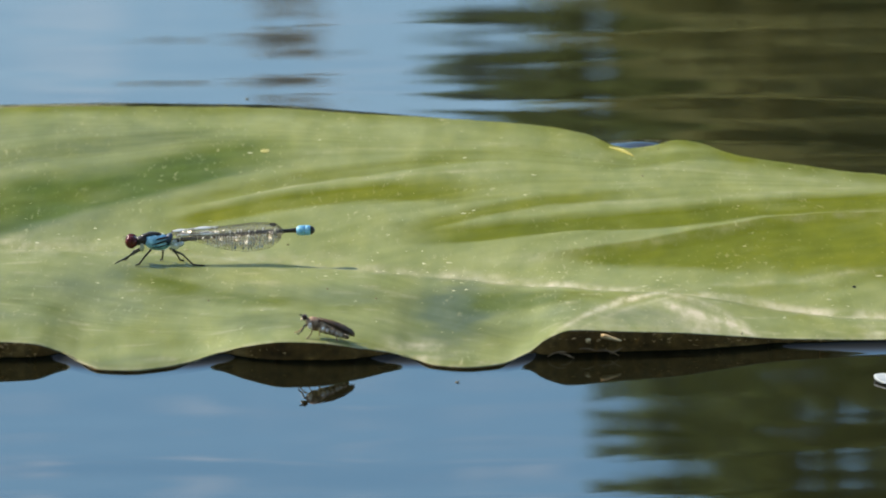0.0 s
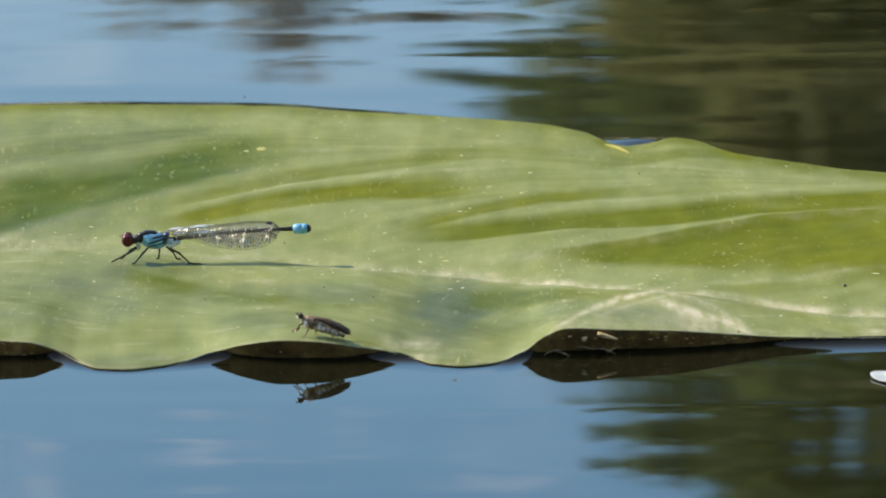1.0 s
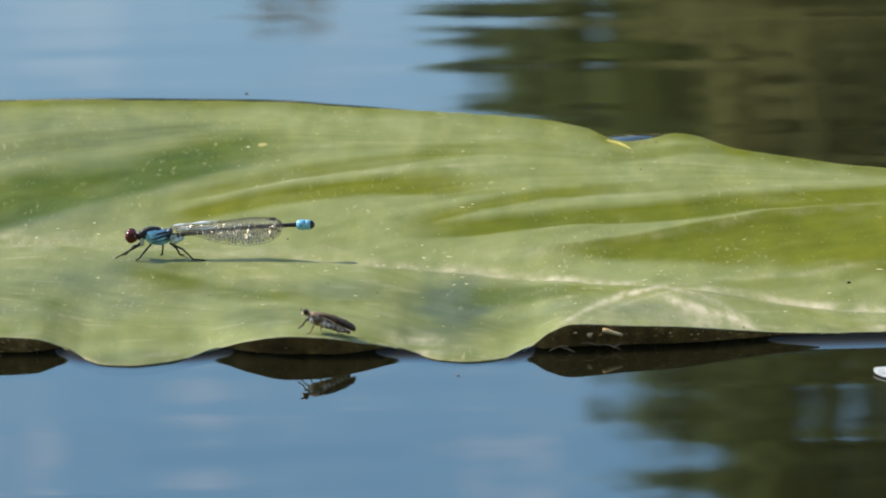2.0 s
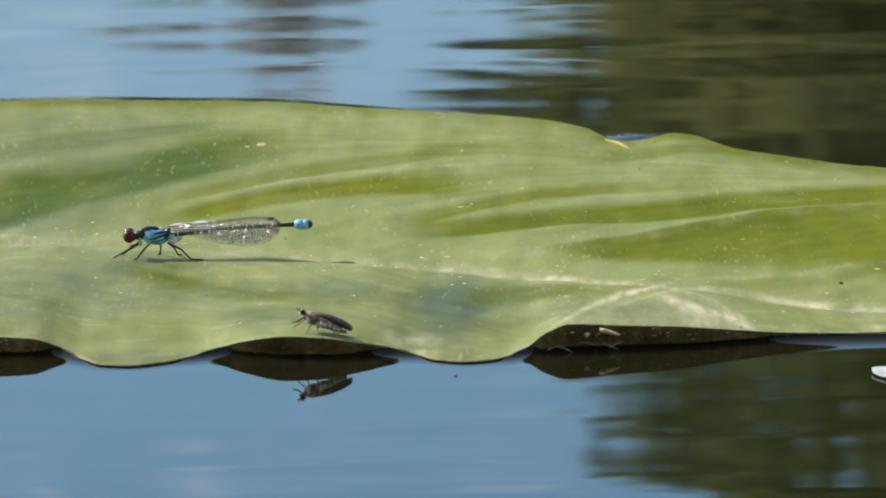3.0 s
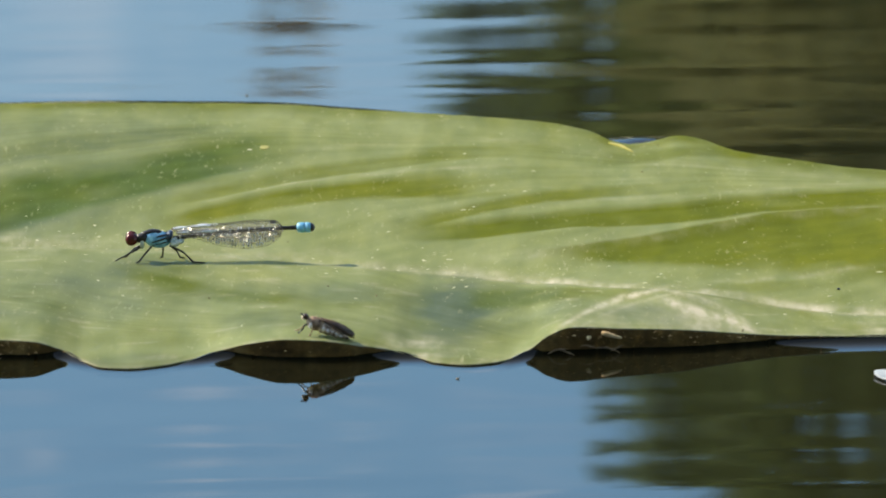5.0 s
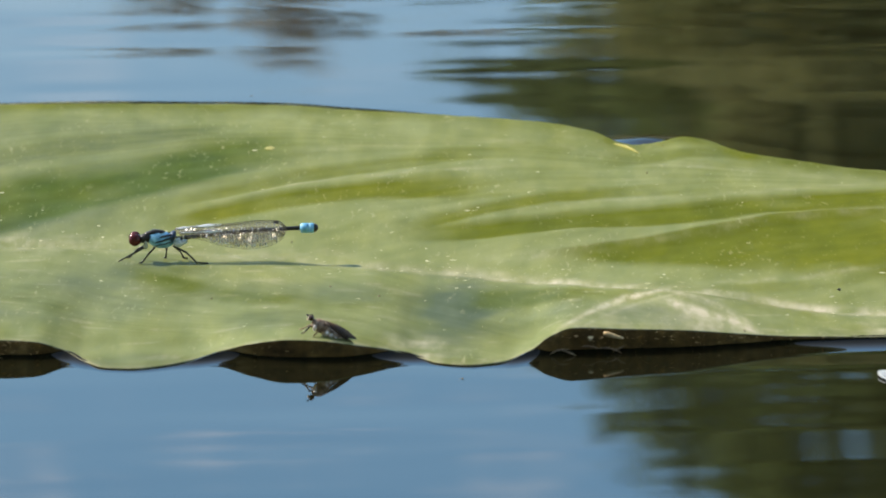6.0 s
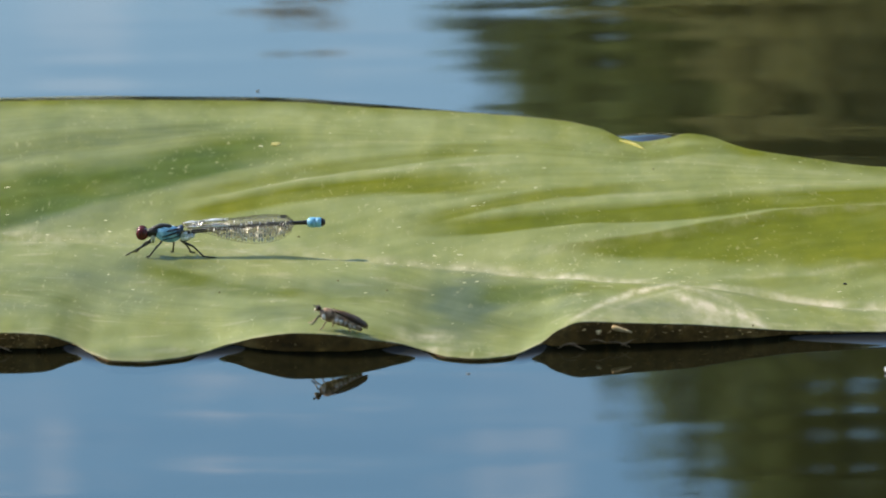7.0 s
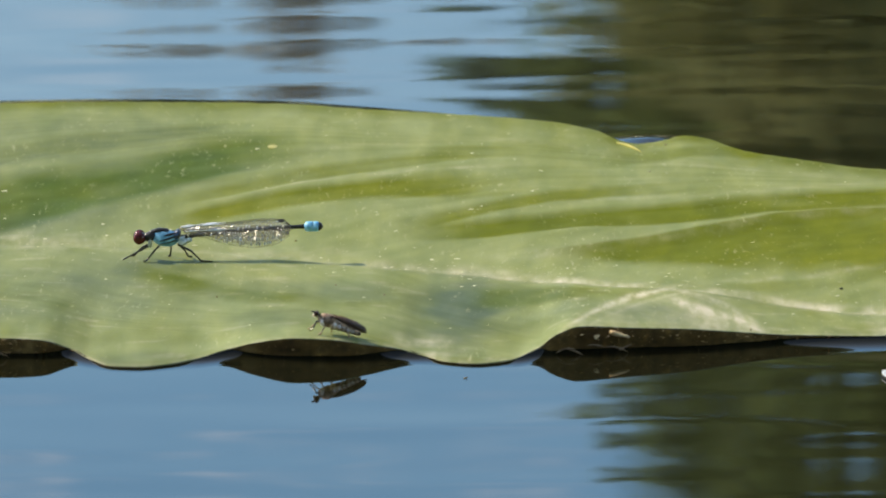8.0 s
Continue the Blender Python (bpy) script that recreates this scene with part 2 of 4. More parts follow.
def curve_through(points):
    """A smooth function of x through a few (x, value) pairs."""
    xs, vs = (np.array(c, float) for c in zip(*points))
    slope = np.diff(vs) / np.diff(xs)
    m = np.concatenate([[slope[0]], np.where(slope[1:] * slope[:-1] > 0,
                        2 * slope[1:] * slope[:-1] / (slope[1:] + slope[:-1] + 1e-12), 0), [slope[-1]]])

    def at(x):
        x = np.clip(np.asarray(x, float), xs[0], xs[-1])
        i = np.clip(np.searchsorted(xs, x) - 1, 0, len(xs) - 2)
        w = xs[i + 1] - xs[i]
        u = (x - xs[i]) / w
        return ((2 * u**3 - 3 * u**2 + 1) * vs[i] + (u**3 - 2 * u**2 + u) * w * m[i]
                + (3 * u**2 - 2 * u**3) * vs[i + 1] + (u**3 - u**2) * w * m[i + 1])
    return at


def mesh_object(name, verts, faces, mat, parent=None, label="", shade=True):
    me = bpy.data.meshes.new(name)
    me.from_pydata([tuple(v) for v in verts], [], faces)
    me.materials.append(mat)
    me.polygons.foreach_set("use_smooth", [shade] * len(me.polygons))
    me.update()
    ob = new(name, me)
    ob.parent = parent
    return tagged(ob, label)


def part(name, bm, mat, parent, label="", shade=True):
    bmesh.ops.recalc_face_normals(bm, faces=bm.faces)
    me = bpy.data.meshes.new(name)
    bm.to_mesh(me)
    bm.free()
    me.materials.append(mat)
    me.polygons.foreach_set("use_smooth", [shade] * len(me.polygons))
    ob = new(name, me)
    ob.parent = parent
    return tagged(ob, label)


def thing(name, m, label, category, group="", kind=""):
    ob = new(name)
    ob.empty_display_size = 0.002
    ob.matrix_world = m
    return tagged(ob, label, category, group, kind)


def tube(bm, path, radii, sides=8, flat=1.0):
    """A capped tube along points; flat squeezes it across y."""
    rings = []
    pts = [Vector(p) for p in path]
    for k, p in enumerate(pts):
        d = (pts[min(k + 1, len(pts) - 1)] - pts[max(k - 1, 0)]).normalized()
        side = d.cross(Vector((0, 1, 0.001)))
        side = side.normalized() if side.length > 1e-6 else Vector((1, 0, 0))
        up = side.cross(d)
        rings.append([bm.verts.new(p + radii[k] * (math.cos(a) * side + flat * math.sin(a) * up))
                      for a in (2 * math.pi * j / sides for j in range(sides))])
    for r, q in zip(rings, rings[1:]):
        for j in range(sides):
            bm.faces.new((r[j], r[(j + 1) % sides], q[(j + 1) % sides], q[j]))
    bm.faces.new(rings[0][::-1])
    bm.faces.new(rings[-1])
    return bm


def ball(bm, centre, size, seg=20, tilt=0.0):
    m = Matrix.Translation(centre) @ pose(0, 0, 0, 0, tilt, 0) @ Matrix.Diagonal((*size, 1))
    bmesh.ops.create_uvsphere(bm, u_segments=seg, v_segments=max(8, seg * 2 // 3), radius=1, matrix=m)
    return bm


MM = 0.001

# ---- lily pad form ----
FRONT = [(-178, -20.0, 0.80), (-168, -45.0, 0.90), (-145, -70.0, 1.20), (-110, -85.0, 2.40), (-78.4, -90.3, 3.35), (-72.4, -90.3, 3.05),
         (-67.4, -89.8, 1.55), (-63.3, -94.1, 0.38), (-59.7, -98.3, 0.20), (-54.7, -99.2, 0.15), (-49.3, -96.9, 0.20),
         (-44.8, -93.6, 0.38), (-38.9, -89.8, 1.45), (-34.4, -90.7, 2.75), (-27.4, -92.1, 3.85), (-21.4, -92.1, 3.65),
         (-14.4, -91.2, 2.55), (-8.4, -89.8, 1.35), (-4.4, -90.8, 0.46), (-0.9, -94.1, 0.20), (4.6, -96.0, 0.15),
         (10.6, -93.7, 0.30), (15.6, -88.9, 1.35), (18.6, -87.5, 3.35)]
FRONT += [(23.1, -86.1, 4.75), (31.7, -84.7, 4.25), (41.7, -83.3, 3.75), (51.8, -81.0, 2.65), (61.9, -79.2, 1.75),
          (78.9, -77.3, 1.25), (115, -74.0, 1.20), (150, -62.0, 1.00), (172, -48.0, 0.80), (182, -34.0, 0.80)]
BACK = [(-178, -16), (-168, 50), (-145, 100), (-115, 124), (-87.4, 134.5), (-65.1, 135.7), (-42.8, 135.1), (-31.6, 134.0),
        (-20.5, 130.0), (-0.4, 124.3), (18.4, 117.5), (28.2, 108.5), (33.0, 98.0), (36.2, 95.2), (40.1, 97.4),
        (45.7, 103.5), (50.0, 100.2), (56.3, 89.1), (66.9, 80.9), (77.5, 73.3), (84.8, 70.1), (115, 50), (150, 22),
        (172, -8), (182, -30)]
RIB = [(-180, 0), (-82, 1.0), (-55.8, -2.5), (-40.1, -5.6), (-14.9, -17.5), (4.8, -23.0), (17.1, -30.4), (32.4, -40.1),
       (47.7, -45.9), (79.7, -57.9), (185, -34)]
front_y = curve_through([(x, y) for x, y, z in FRONT])
front_z = curve_through([(x, z) for x, y, z in FRONT])
back_y = curve_through(BACK)
rib_y = curve_through(RIB)
VEINS = [-206, -174, -142, -109, -58, -26.7, 7.5, 52, 82, 112, 143, 178]


def wander(x, y, scale, seed):
    f = lambda a, b: noise.noise((a / scale, b / scale, seed))
    return np.vectorize(f)(x, y)


def vein_place(x, y):
    """Where on the rib the side vein through (x, y) leaves it, in vein steps."""
    d = np.abs(y - rib_y(x)) * np.where(y > rib_y(x), 1.0, 1.6)
    dx = 58.6 * (-np.log(1 - np.clip(d / 122, 0, 0.985))) ** (1 / 1.3)
    return np.interp(x - dx, VEINS, np.arange(len(VEINS)), left=0.5), dx


def trough(x, y, line, up, down, lead=6.0, tail=6.0, core=0.3):
    """A long hollow along a line: 1 within the core, falling to 0 over the width above (up) and below (down), first and last end."""
    k = np.clip((x - line[0][0]) / (line[-1][0] - line[0][0]), 0, 1)
    v = y - curve_through(line)(x)
    up, down = up[0] + (up[1] - up[0]) * k, down[0] + (down[1] - down[0]) * k
    body = np.where(v > 0, 1 - smooth(core, 1, v / up), 1 - smooth(core, 1, -v / down))
    return body * smooth(line[0][0] - lead, line[0][0] + lead, x) * (1 - smooth(line[-1][0] - tail, line[-1][0] + tail, x))


def thread(x, y, line, width, tail=8.0):
    """A thin raised vein along a line."""
    v = (y - curve_through(line)(x)) / width
    return np.exp(-v * v) * smooth(line[0][0] - tail, line[0][0] + tail, x) * (1 - smooth(line[-1][0] - tail, line[-1][0] + tail, x))


def leaf_form(x, y):
    """Height in mm, vein and lit crease strength, wax with painted sheen, grey mottle with painted shade, and green of
    the pad's upper face, at (x, y) in mm.
    """
    fy, by, ry = front_y(x), back_y(x), rib_y(x)
    d = y - ry
    ph, dx = vein_place(x, y)
    bent = y + 2.2 * wander(x, y, 24, 3.3) + 0.8 * wander(x, y, 7, 6.3)
    even = y + 0.7 * wander(x, y, 24, 3.3)
    # the hollows between the side veins
    main = [(-125, -18), (-90, 18), (-78, 33), (-62, 50), (-50, 65), (-42, 75), (-34, 82)]
    mid = [(-3, 9), (3.5, 12), (17, 18), (28, 22), (44, 26), (60, 34), (71, 38), (83, 40), (135, 37)]
    crease = [(20, -11), (33, -3), (43, 5.5), (54, 13.5), (65, 22.5), (76, 28), (83, 30.5), (135, 32)]
    wide = trough(x, bent, main, (54, 24), (24, 18), 20, 12, 0.36)
    high = trough(x, bent, [(-95, 66), (-75, 86), (-59, 97), (-46, 104)], (12, 8), (14, 10), 8, 10)
    slim = trough(x, bent, [(-50, 17), (-36, 34), (-25, 41), (-15, 47), (-1, 51), (8, 52)], (9, 13), (12, 16), 8, 12)
    over = trough(x, bent, [(-48, 38), (-33, 54), (-25, 62), (-15, 69), (-1, 77), (14, 82)], (9, 10), (7, 8), 8, 14)
    thin = trough(x, bent, [(-6, 15), (10, 34), (18, 40), (28, 43), (38, 46)], (7, 6), (8, 7), 8, 10)
    long = trough(x, bent, mid, (9, 12), (10, 17), 10, 10, 0.4)
    deep = trough(x, even, crease, (6, 6), (12, 140), 9, 12, 0.5) * (1 - smooth(0, 12, rib_y(x) + 30 - y))
    last = trough(x, bent, [(52, -39), (68, -33), (81, -28), (130, -22)], (4, 4), (7, 12), 8, 10)
    corner = trough(x, bent, [(30, 73), (45, 81), (56, 86)], (9, 9), (9, 9), 8, 8)
    pool = trough(x, bent, [(4, -45), (16, -46), (25, -51)], (14, 11), (14, 12), 5, 5)
    patch = trough(x, bent, [(-57, -22), (-46, -36), (-37, -46), (-30, -49)], (9, 9), (9, 9), 6, 8)
    back = smooth(6, 45, d) * smooth(0, 26, by - y)
    sunk = np.maximum.reduce([0.6 * wide, 0.6 * slim, 0.45 * over, 0.4 * thin, 0.75 * long, 0.3 * corner, 0.3 * high,
                              0.95 * trough(x, bent, [(p, q - 7) for p, q in crease], (13, 13), (18, 70), 9, 12, 0.1)])
    z = 1.15 + 1.0 * back * (1 - sunk) + 0.15 * smooth(4, 30, -d) * smooth(0, 25, y - fy)
    lip = front_z(x) - 0.6
    near = np.clip(y - fy, 0, None)
    z = np.where(y < ry + 200, z + (lip - 0.4) * np.exp(-(near / 34) ** 1.6), z)
    # creased peak behind the tallest lip
    z = z + 1.3 * np.exp(-((x - 38) / 16) ** 2 - ((y + 52 + 0.2 * (x - 38)) / 12) ** 2)
    # hollow between two lips
    z = z - 1.1 * np.exp(-((x - 1) / 8.5) ** 2 - ((y + 55) / 17) ** 2)
    z = z - 0.5 * np.exp(-((x + 55) / 14) ** 2 - ((y + 40) / 22) ** 2)
    z = z - 0.45 * np.exp(-(d / 2.6) ** 2)
    z = z + 0.35 * wander(x, y, 22, 7.7) + 0.10 * wander(x, y, 7, 1.2)
    z = np.where(z < 0.75, 0.75 - 0.2 * (1 - np.exp(-(0.75 - z) / 0.2)), z)
    edge = np.minimum(y - fy, by - y)
    z = np.where(edge < 3, z + (np.where(y < ry, np.maximum(front_z(x), 0.2), 0.9) - z) * (1 - smooth(0, 3, edge)), z)
    # pale side veins, and the rib
    worn = np.clip(0.75 + 1.1 * wander(x, y, 5, 9.9), 0.1, 1.4)
    crest = np.maximum.reduce([
        0.17 * thread(x, even, [(8, -12), (18, -8.5), (24, -6), (31, -1.5), (43, 8), (54, 16), (65, 25), (76, 30), (83, 33), (135, 34)], 3.6),
        0.26 * thread(x, bent, [(-42, 36), (-36, 44), (-29, 52), (-14, 61), (0, 66), (10, 68)], 1.6),
        0.16 * thread(x, bent, [(12, 29), (23, 34), (39, 39), (55, 44), (80, 54)], 1.8),
        0.26 * thread(x, bent, [(48, -36), (60, -31), (68, -28), (81, -22), (130, -14)], 2.0),
        0.30 * thread(x, bent, [(14, 48.5), (23, 51), (38, 55)], 2.2) * smooth(-0.1, 0.4, wander(x, y, 4, 4.7)),
        0.07 * thread(x, bent, [(-86, 18), (-77, 25), (-63, 43), (-52, 56), (-42, 65), (-28, 74)], 4.0),
        0.10 * thread(x, bent, [(-30, 84), (-10, 90), (10, 92), (40, 72), (80, 58)], 2.5)])
    rib = np.exp(-(d / 3.6) ** 2) * (0.30 + 0.38 * smooth(-20, 20, x)) * np.clip(0.8 + 1.1 * wander(x, y, 5, 9.9), 0.1, 1.4)
    vein = np.clip(np.maximum(crest * worn, rib), 0, 1)
    # hollows lose the pale colour: thinner wax, plus slope shading painted in
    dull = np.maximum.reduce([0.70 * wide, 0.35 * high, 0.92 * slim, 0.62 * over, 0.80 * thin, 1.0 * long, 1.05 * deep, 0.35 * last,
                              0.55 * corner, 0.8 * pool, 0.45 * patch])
    bloom_sheen = 0.85 - 0.85 * dull + np.where(d > 0, 0.25, 0.55) * wander(x, y * 0.7, 14, 5.1) + np.where(d > 0, 0.15, 0.32) * wander(x, y * 0.6, 4.5, 8.1)
    bloom_sheen = bloom_sheen - 0.14 * smooth(0.1, 0.95, np.sin(2 * math.pi * (ph * 2.7 + 0.35 * wander(x, y, 20, 1.9)))) * smooth(8, 30, dx) * (d > 0)
    bloom_sheen = bloom_sheen - (0.30 + 0.25 * smooth(18, 30, x) + 0.18 * (1 - smooth(-30, 0, x))) * (1 - smooth(3, 17, by - y))
    # creased corner behind the tallest lip, its sunlit facet painted whitish
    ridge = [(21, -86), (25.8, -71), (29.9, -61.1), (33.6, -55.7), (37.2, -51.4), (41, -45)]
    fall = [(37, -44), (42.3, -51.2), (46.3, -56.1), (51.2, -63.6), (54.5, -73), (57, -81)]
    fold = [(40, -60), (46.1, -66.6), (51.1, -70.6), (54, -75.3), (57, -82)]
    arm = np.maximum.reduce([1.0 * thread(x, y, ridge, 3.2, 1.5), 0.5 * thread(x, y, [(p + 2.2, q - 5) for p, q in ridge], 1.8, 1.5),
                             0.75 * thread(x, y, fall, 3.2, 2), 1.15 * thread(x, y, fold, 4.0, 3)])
    sunlit_facet = smooth(0, 6, -(y + 53 + 0.075 * (x - 41) ** 2 * (x < 41))) * smooth(0, 6, -(y + 55 + 1.66 * (x - 42.4))) * smooth(20, 25, x)
    vein = np.maximum(vein, np.maximum(arm, sunlit_facet * (0.20 + 0.46 * smooth(36, 50, x))) * np.clip(0.9 + 0.5 * wander(x, y * 0.5, 4, 3.1), 0.4, 1.2))
    bloom_sheen = bloom_sheen + 0.5 * sunlit_facet
    dry = (0.95 * np.exp(-((x + 3.5) / 5) ** 2 - ((y + 84) / 9) ** 2) + 0.6 * smooth(66, 84, x) * smooth(0, 8, -4 - d)
           + 0.48 * np.exp(-((x + 78) / 12) ** 2 - ((d - 3) / 9) ** 2) + 0.40 * np.exp(-((x + 33) / 12) ** 2 - ((y + 8) / 6) ** 2))
    scar = smooth(0.38, 0.62, wander(x + 0.3 * y, y * 2.2, 6.0, 12.5)) * (d < 0) * 0.26
    vein = np.maximum(vein, scar)
    vein = np.maximum(vein, dry * np.clip(0.6 + 1.2 * wander(x, y, 3.5, 6.6), 0, 1.3))
    vein = np.maximum(vein, 0.6 * np.exp(-np.abs(y - fy) / 0.9))
    # shading of the hollow between the lips and darker slopes, painted as colour
    shade_stain = (1.30 * np.exp(-((x - 1.8) / 7.0) ** 2 - ((y + 58) / 24) ** 2)
             + 0.50 * np.exp(-((x + 62) / 22) ** 2 - ((y + 38) / 26) ** 2)
             + 0.45 * np.exp(-((x + 74) / 16) ** 2 - ((y - 20) / 12) ** 2)
             + 0.22 * high + 0.40 * np.exp(-((x - 19) / 7) ** 2 - ((y + 66) / 14) ** 2))
    # teal sky sheen along the hollow's lower border, painted in
    border = [(-120, -12), (-83, 18), (-74, 25), (-65, 33.5), (-56.5, 43), (-48, 54), (-41, 66), (-34, 78)]
    shade_stain = shade_stain + 0.32 * thread(x, bent, border, 8.0, 12) + 0.26 * (1 - smooth(-62, -38, x)) * smooth(30, 55, y) * (1 - smooth(105, 125, y))
    # painted shadow line below the rib
    shade_stain = shade_stain + 0.18 * np.exp(-((d + 4.2) / 1.8) ** 2) * smooth(-25, 0, x) * np.clip(0.7 + wander(x, y, 6, 7.1), 0, 1.4)
    # random darker mottles of the front half
    shade_stain = shade_stain + 0.42 * smooth(0.0, 0.5, wander(x, y * 0.6, 17, 2.9)) * smooth(2, 12, -d)
    shade_stain = np.clip(shade_stain * (1 + 0.5 * wander(x, y, 6, 4.4)), 0, 1)
    # green deepens in the hollows, standing partly for their shading
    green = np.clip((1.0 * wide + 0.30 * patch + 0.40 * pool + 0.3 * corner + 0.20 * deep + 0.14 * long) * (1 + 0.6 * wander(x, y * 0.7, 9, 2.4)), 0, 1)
    return z, vein, np.clip(bloom_sheen, 0, 1), shade_stain, green


def under_y(x, v):
    """How far forward the underside lies at share v of its depth, in mm."""
    return front_y(x) + 0.15 + (0.55 * v + 1.35 * v * v) * np.minimum(1.0, front_z(x) / 2.5 + 0.15)


def pad_z(x, y):
    """Height in metres of the pad's face under a place in metres."""
    return float(leaf_form(np.array([x / MM]), np.array([y / MM]))[0][0]) * MM


# ---- water ----


SWELL, PACE = 2 * math.pi / 0.332, 0.2
LEVEL = -0.0003


def swell(y):
    """Height of the long low swell at y in the gliding sheet's own space."""
    return -0.0018 / SWELL * np.sin(SWELL * (y - 0.19 - PACE * 1.3))


def build_water():
    def steps(fine_lo, fine_hi, fine, far):
        a = list(np.arange(fine_lo, fine_hi + fine / 2, fine))
        up, down, s = [], [], fine
        while a[-1] + sum(up) < far:
            s *= 1.35
            up.append(s)
        hi = list(a[-1] + np.cumsum(up))
        lo = list(a[0] - np.cumsum(up))[::-1]
        return np.array(lo + a + hi)
    xs, ys = steps(-0.13, 0.13, 0.005, 14), steps(-0.35, 2.0, 0.0035, 14)
    X, Y = np.meshgrid(xs, ys, indexing="ij")
    rng = np.random.RandomState(4)
    ph = SWELL * (Y - 0.19 - PACE * 1.3)
    H = swell(Y)
    packet = 0.45 + 0.55 * (0.5 + 0.5 * np.cos(ph)) ** 1.5
    for k in range(16):
        lam = rng.uniform(0.014, 0.06)
        a = rng.normal(0, 0.2)
        kk = 2 * math.pi / lam
        H += packet * 0.00086 / kk * rng.uniform(0.5, 1.2) * np.cos(kk * (math.sin(a) * X + math.cos(a) * Y) + rng.uniform(0, 6.28))
    fade = (1 - smooth(0.16, 0.5, np.abs(X))) * smooth(-0.6, -0.33, Y) * (1 - smooth(1.9, 2.3, Y))
    H *= fade
    nx, ny = X.shape
    verts = np.stack([X, Y, H], -1).reshape(-1, 3)
    faces = [(i * ny + j, (i + 1) * ny + j, (i + 1) * ny + j + 1, i * ny + j + 1) for i in range(nx - 1) for j in range(ny - 1)]
    ob = mesh_object("water", verts, faces, WATER)
    return tagged(ob, "dark still pond water with faint ripples mirroring sky and trees", "water", kind="structure")


water = build_water()

# ---- ground ----


def build_ground():
    radii = [0, 4, 8, 9.5, 10.3, 10.8, 11.3, 12, 13, 15, 18, 24, 36, 60, 120, 300, 800, 2500]
    verts, faces, n = [], [], 72
    for k, r in enumerate(radii):
        for j in range(n):
            a = 2 * math.pi * j / n
            bend = 1 + 0.06 * noise.noise((math.cos(a) * 1.3, math.sin(a) * 1.3, 5)) * (r < 40)
            z = -0.7 + 1.15 * float(smooth(9.6, 12.5, r)) + 0.08 * noise.noise((r * math.cos(a) * 0.4, r * math.sin(a) * 0.4, 2)) * (r > 10)
            verts.append((r * bend * math.cos(a), 8.6 + r * bend * math.sin(a), z))
    for k in range(len(radii) - 1):
        for j in range(n):
            faces.append((k * n + j, k * n + (j + 1) % n, (k + 1) * n + (j + 1) % n, (k + 1) * n + j))
    ob = mesh_object("ground", verts, faces, GROUND)
    return tagged(ob, "grassy bank and muddy bed round the pond", "ground", kind="structure")


build_ground()

# ---- trees on the far bank ----


def leaf_cloud(rng, clumps, per, spread, size, flat=1.0):
    """Small folded leaves scattered round clump centres; flat < 1 lays the clumps out as level boughs."""
    shape = np.array((1 / math.sqrt(flat), 1 / math.sqrt(flat), flat))
    verts, faces = [], []
    for c, rad in clumps:
        for _ in range(per):
            v = rng.normal(0, 1, 3)
            p = np.array(c) + v / np.linalg.norm(v) * rad * spread * rng.uniform(0.25, 1.0) ** 0.6 * shape
            a = rng.normal(0, 1, 3)
            a /= np.linalg.norm(a)
            b = np.cross(a, rng.normal(0, 1, 3))
            b /= np.linalg.norm(b)
            s = size * rng.uniform(0.6, 1.3)
            lift = np.cross(a, b) * s * 0.18
            i = len(verts)
            verts += [p - a * s, p + b * s * 0.42 + lift, p + a * s, p - b * s * 0.42 + lift]
            faces += [(i, i + 1, i + 2), (i, i + 2, i + 3)]
    return verts, faces


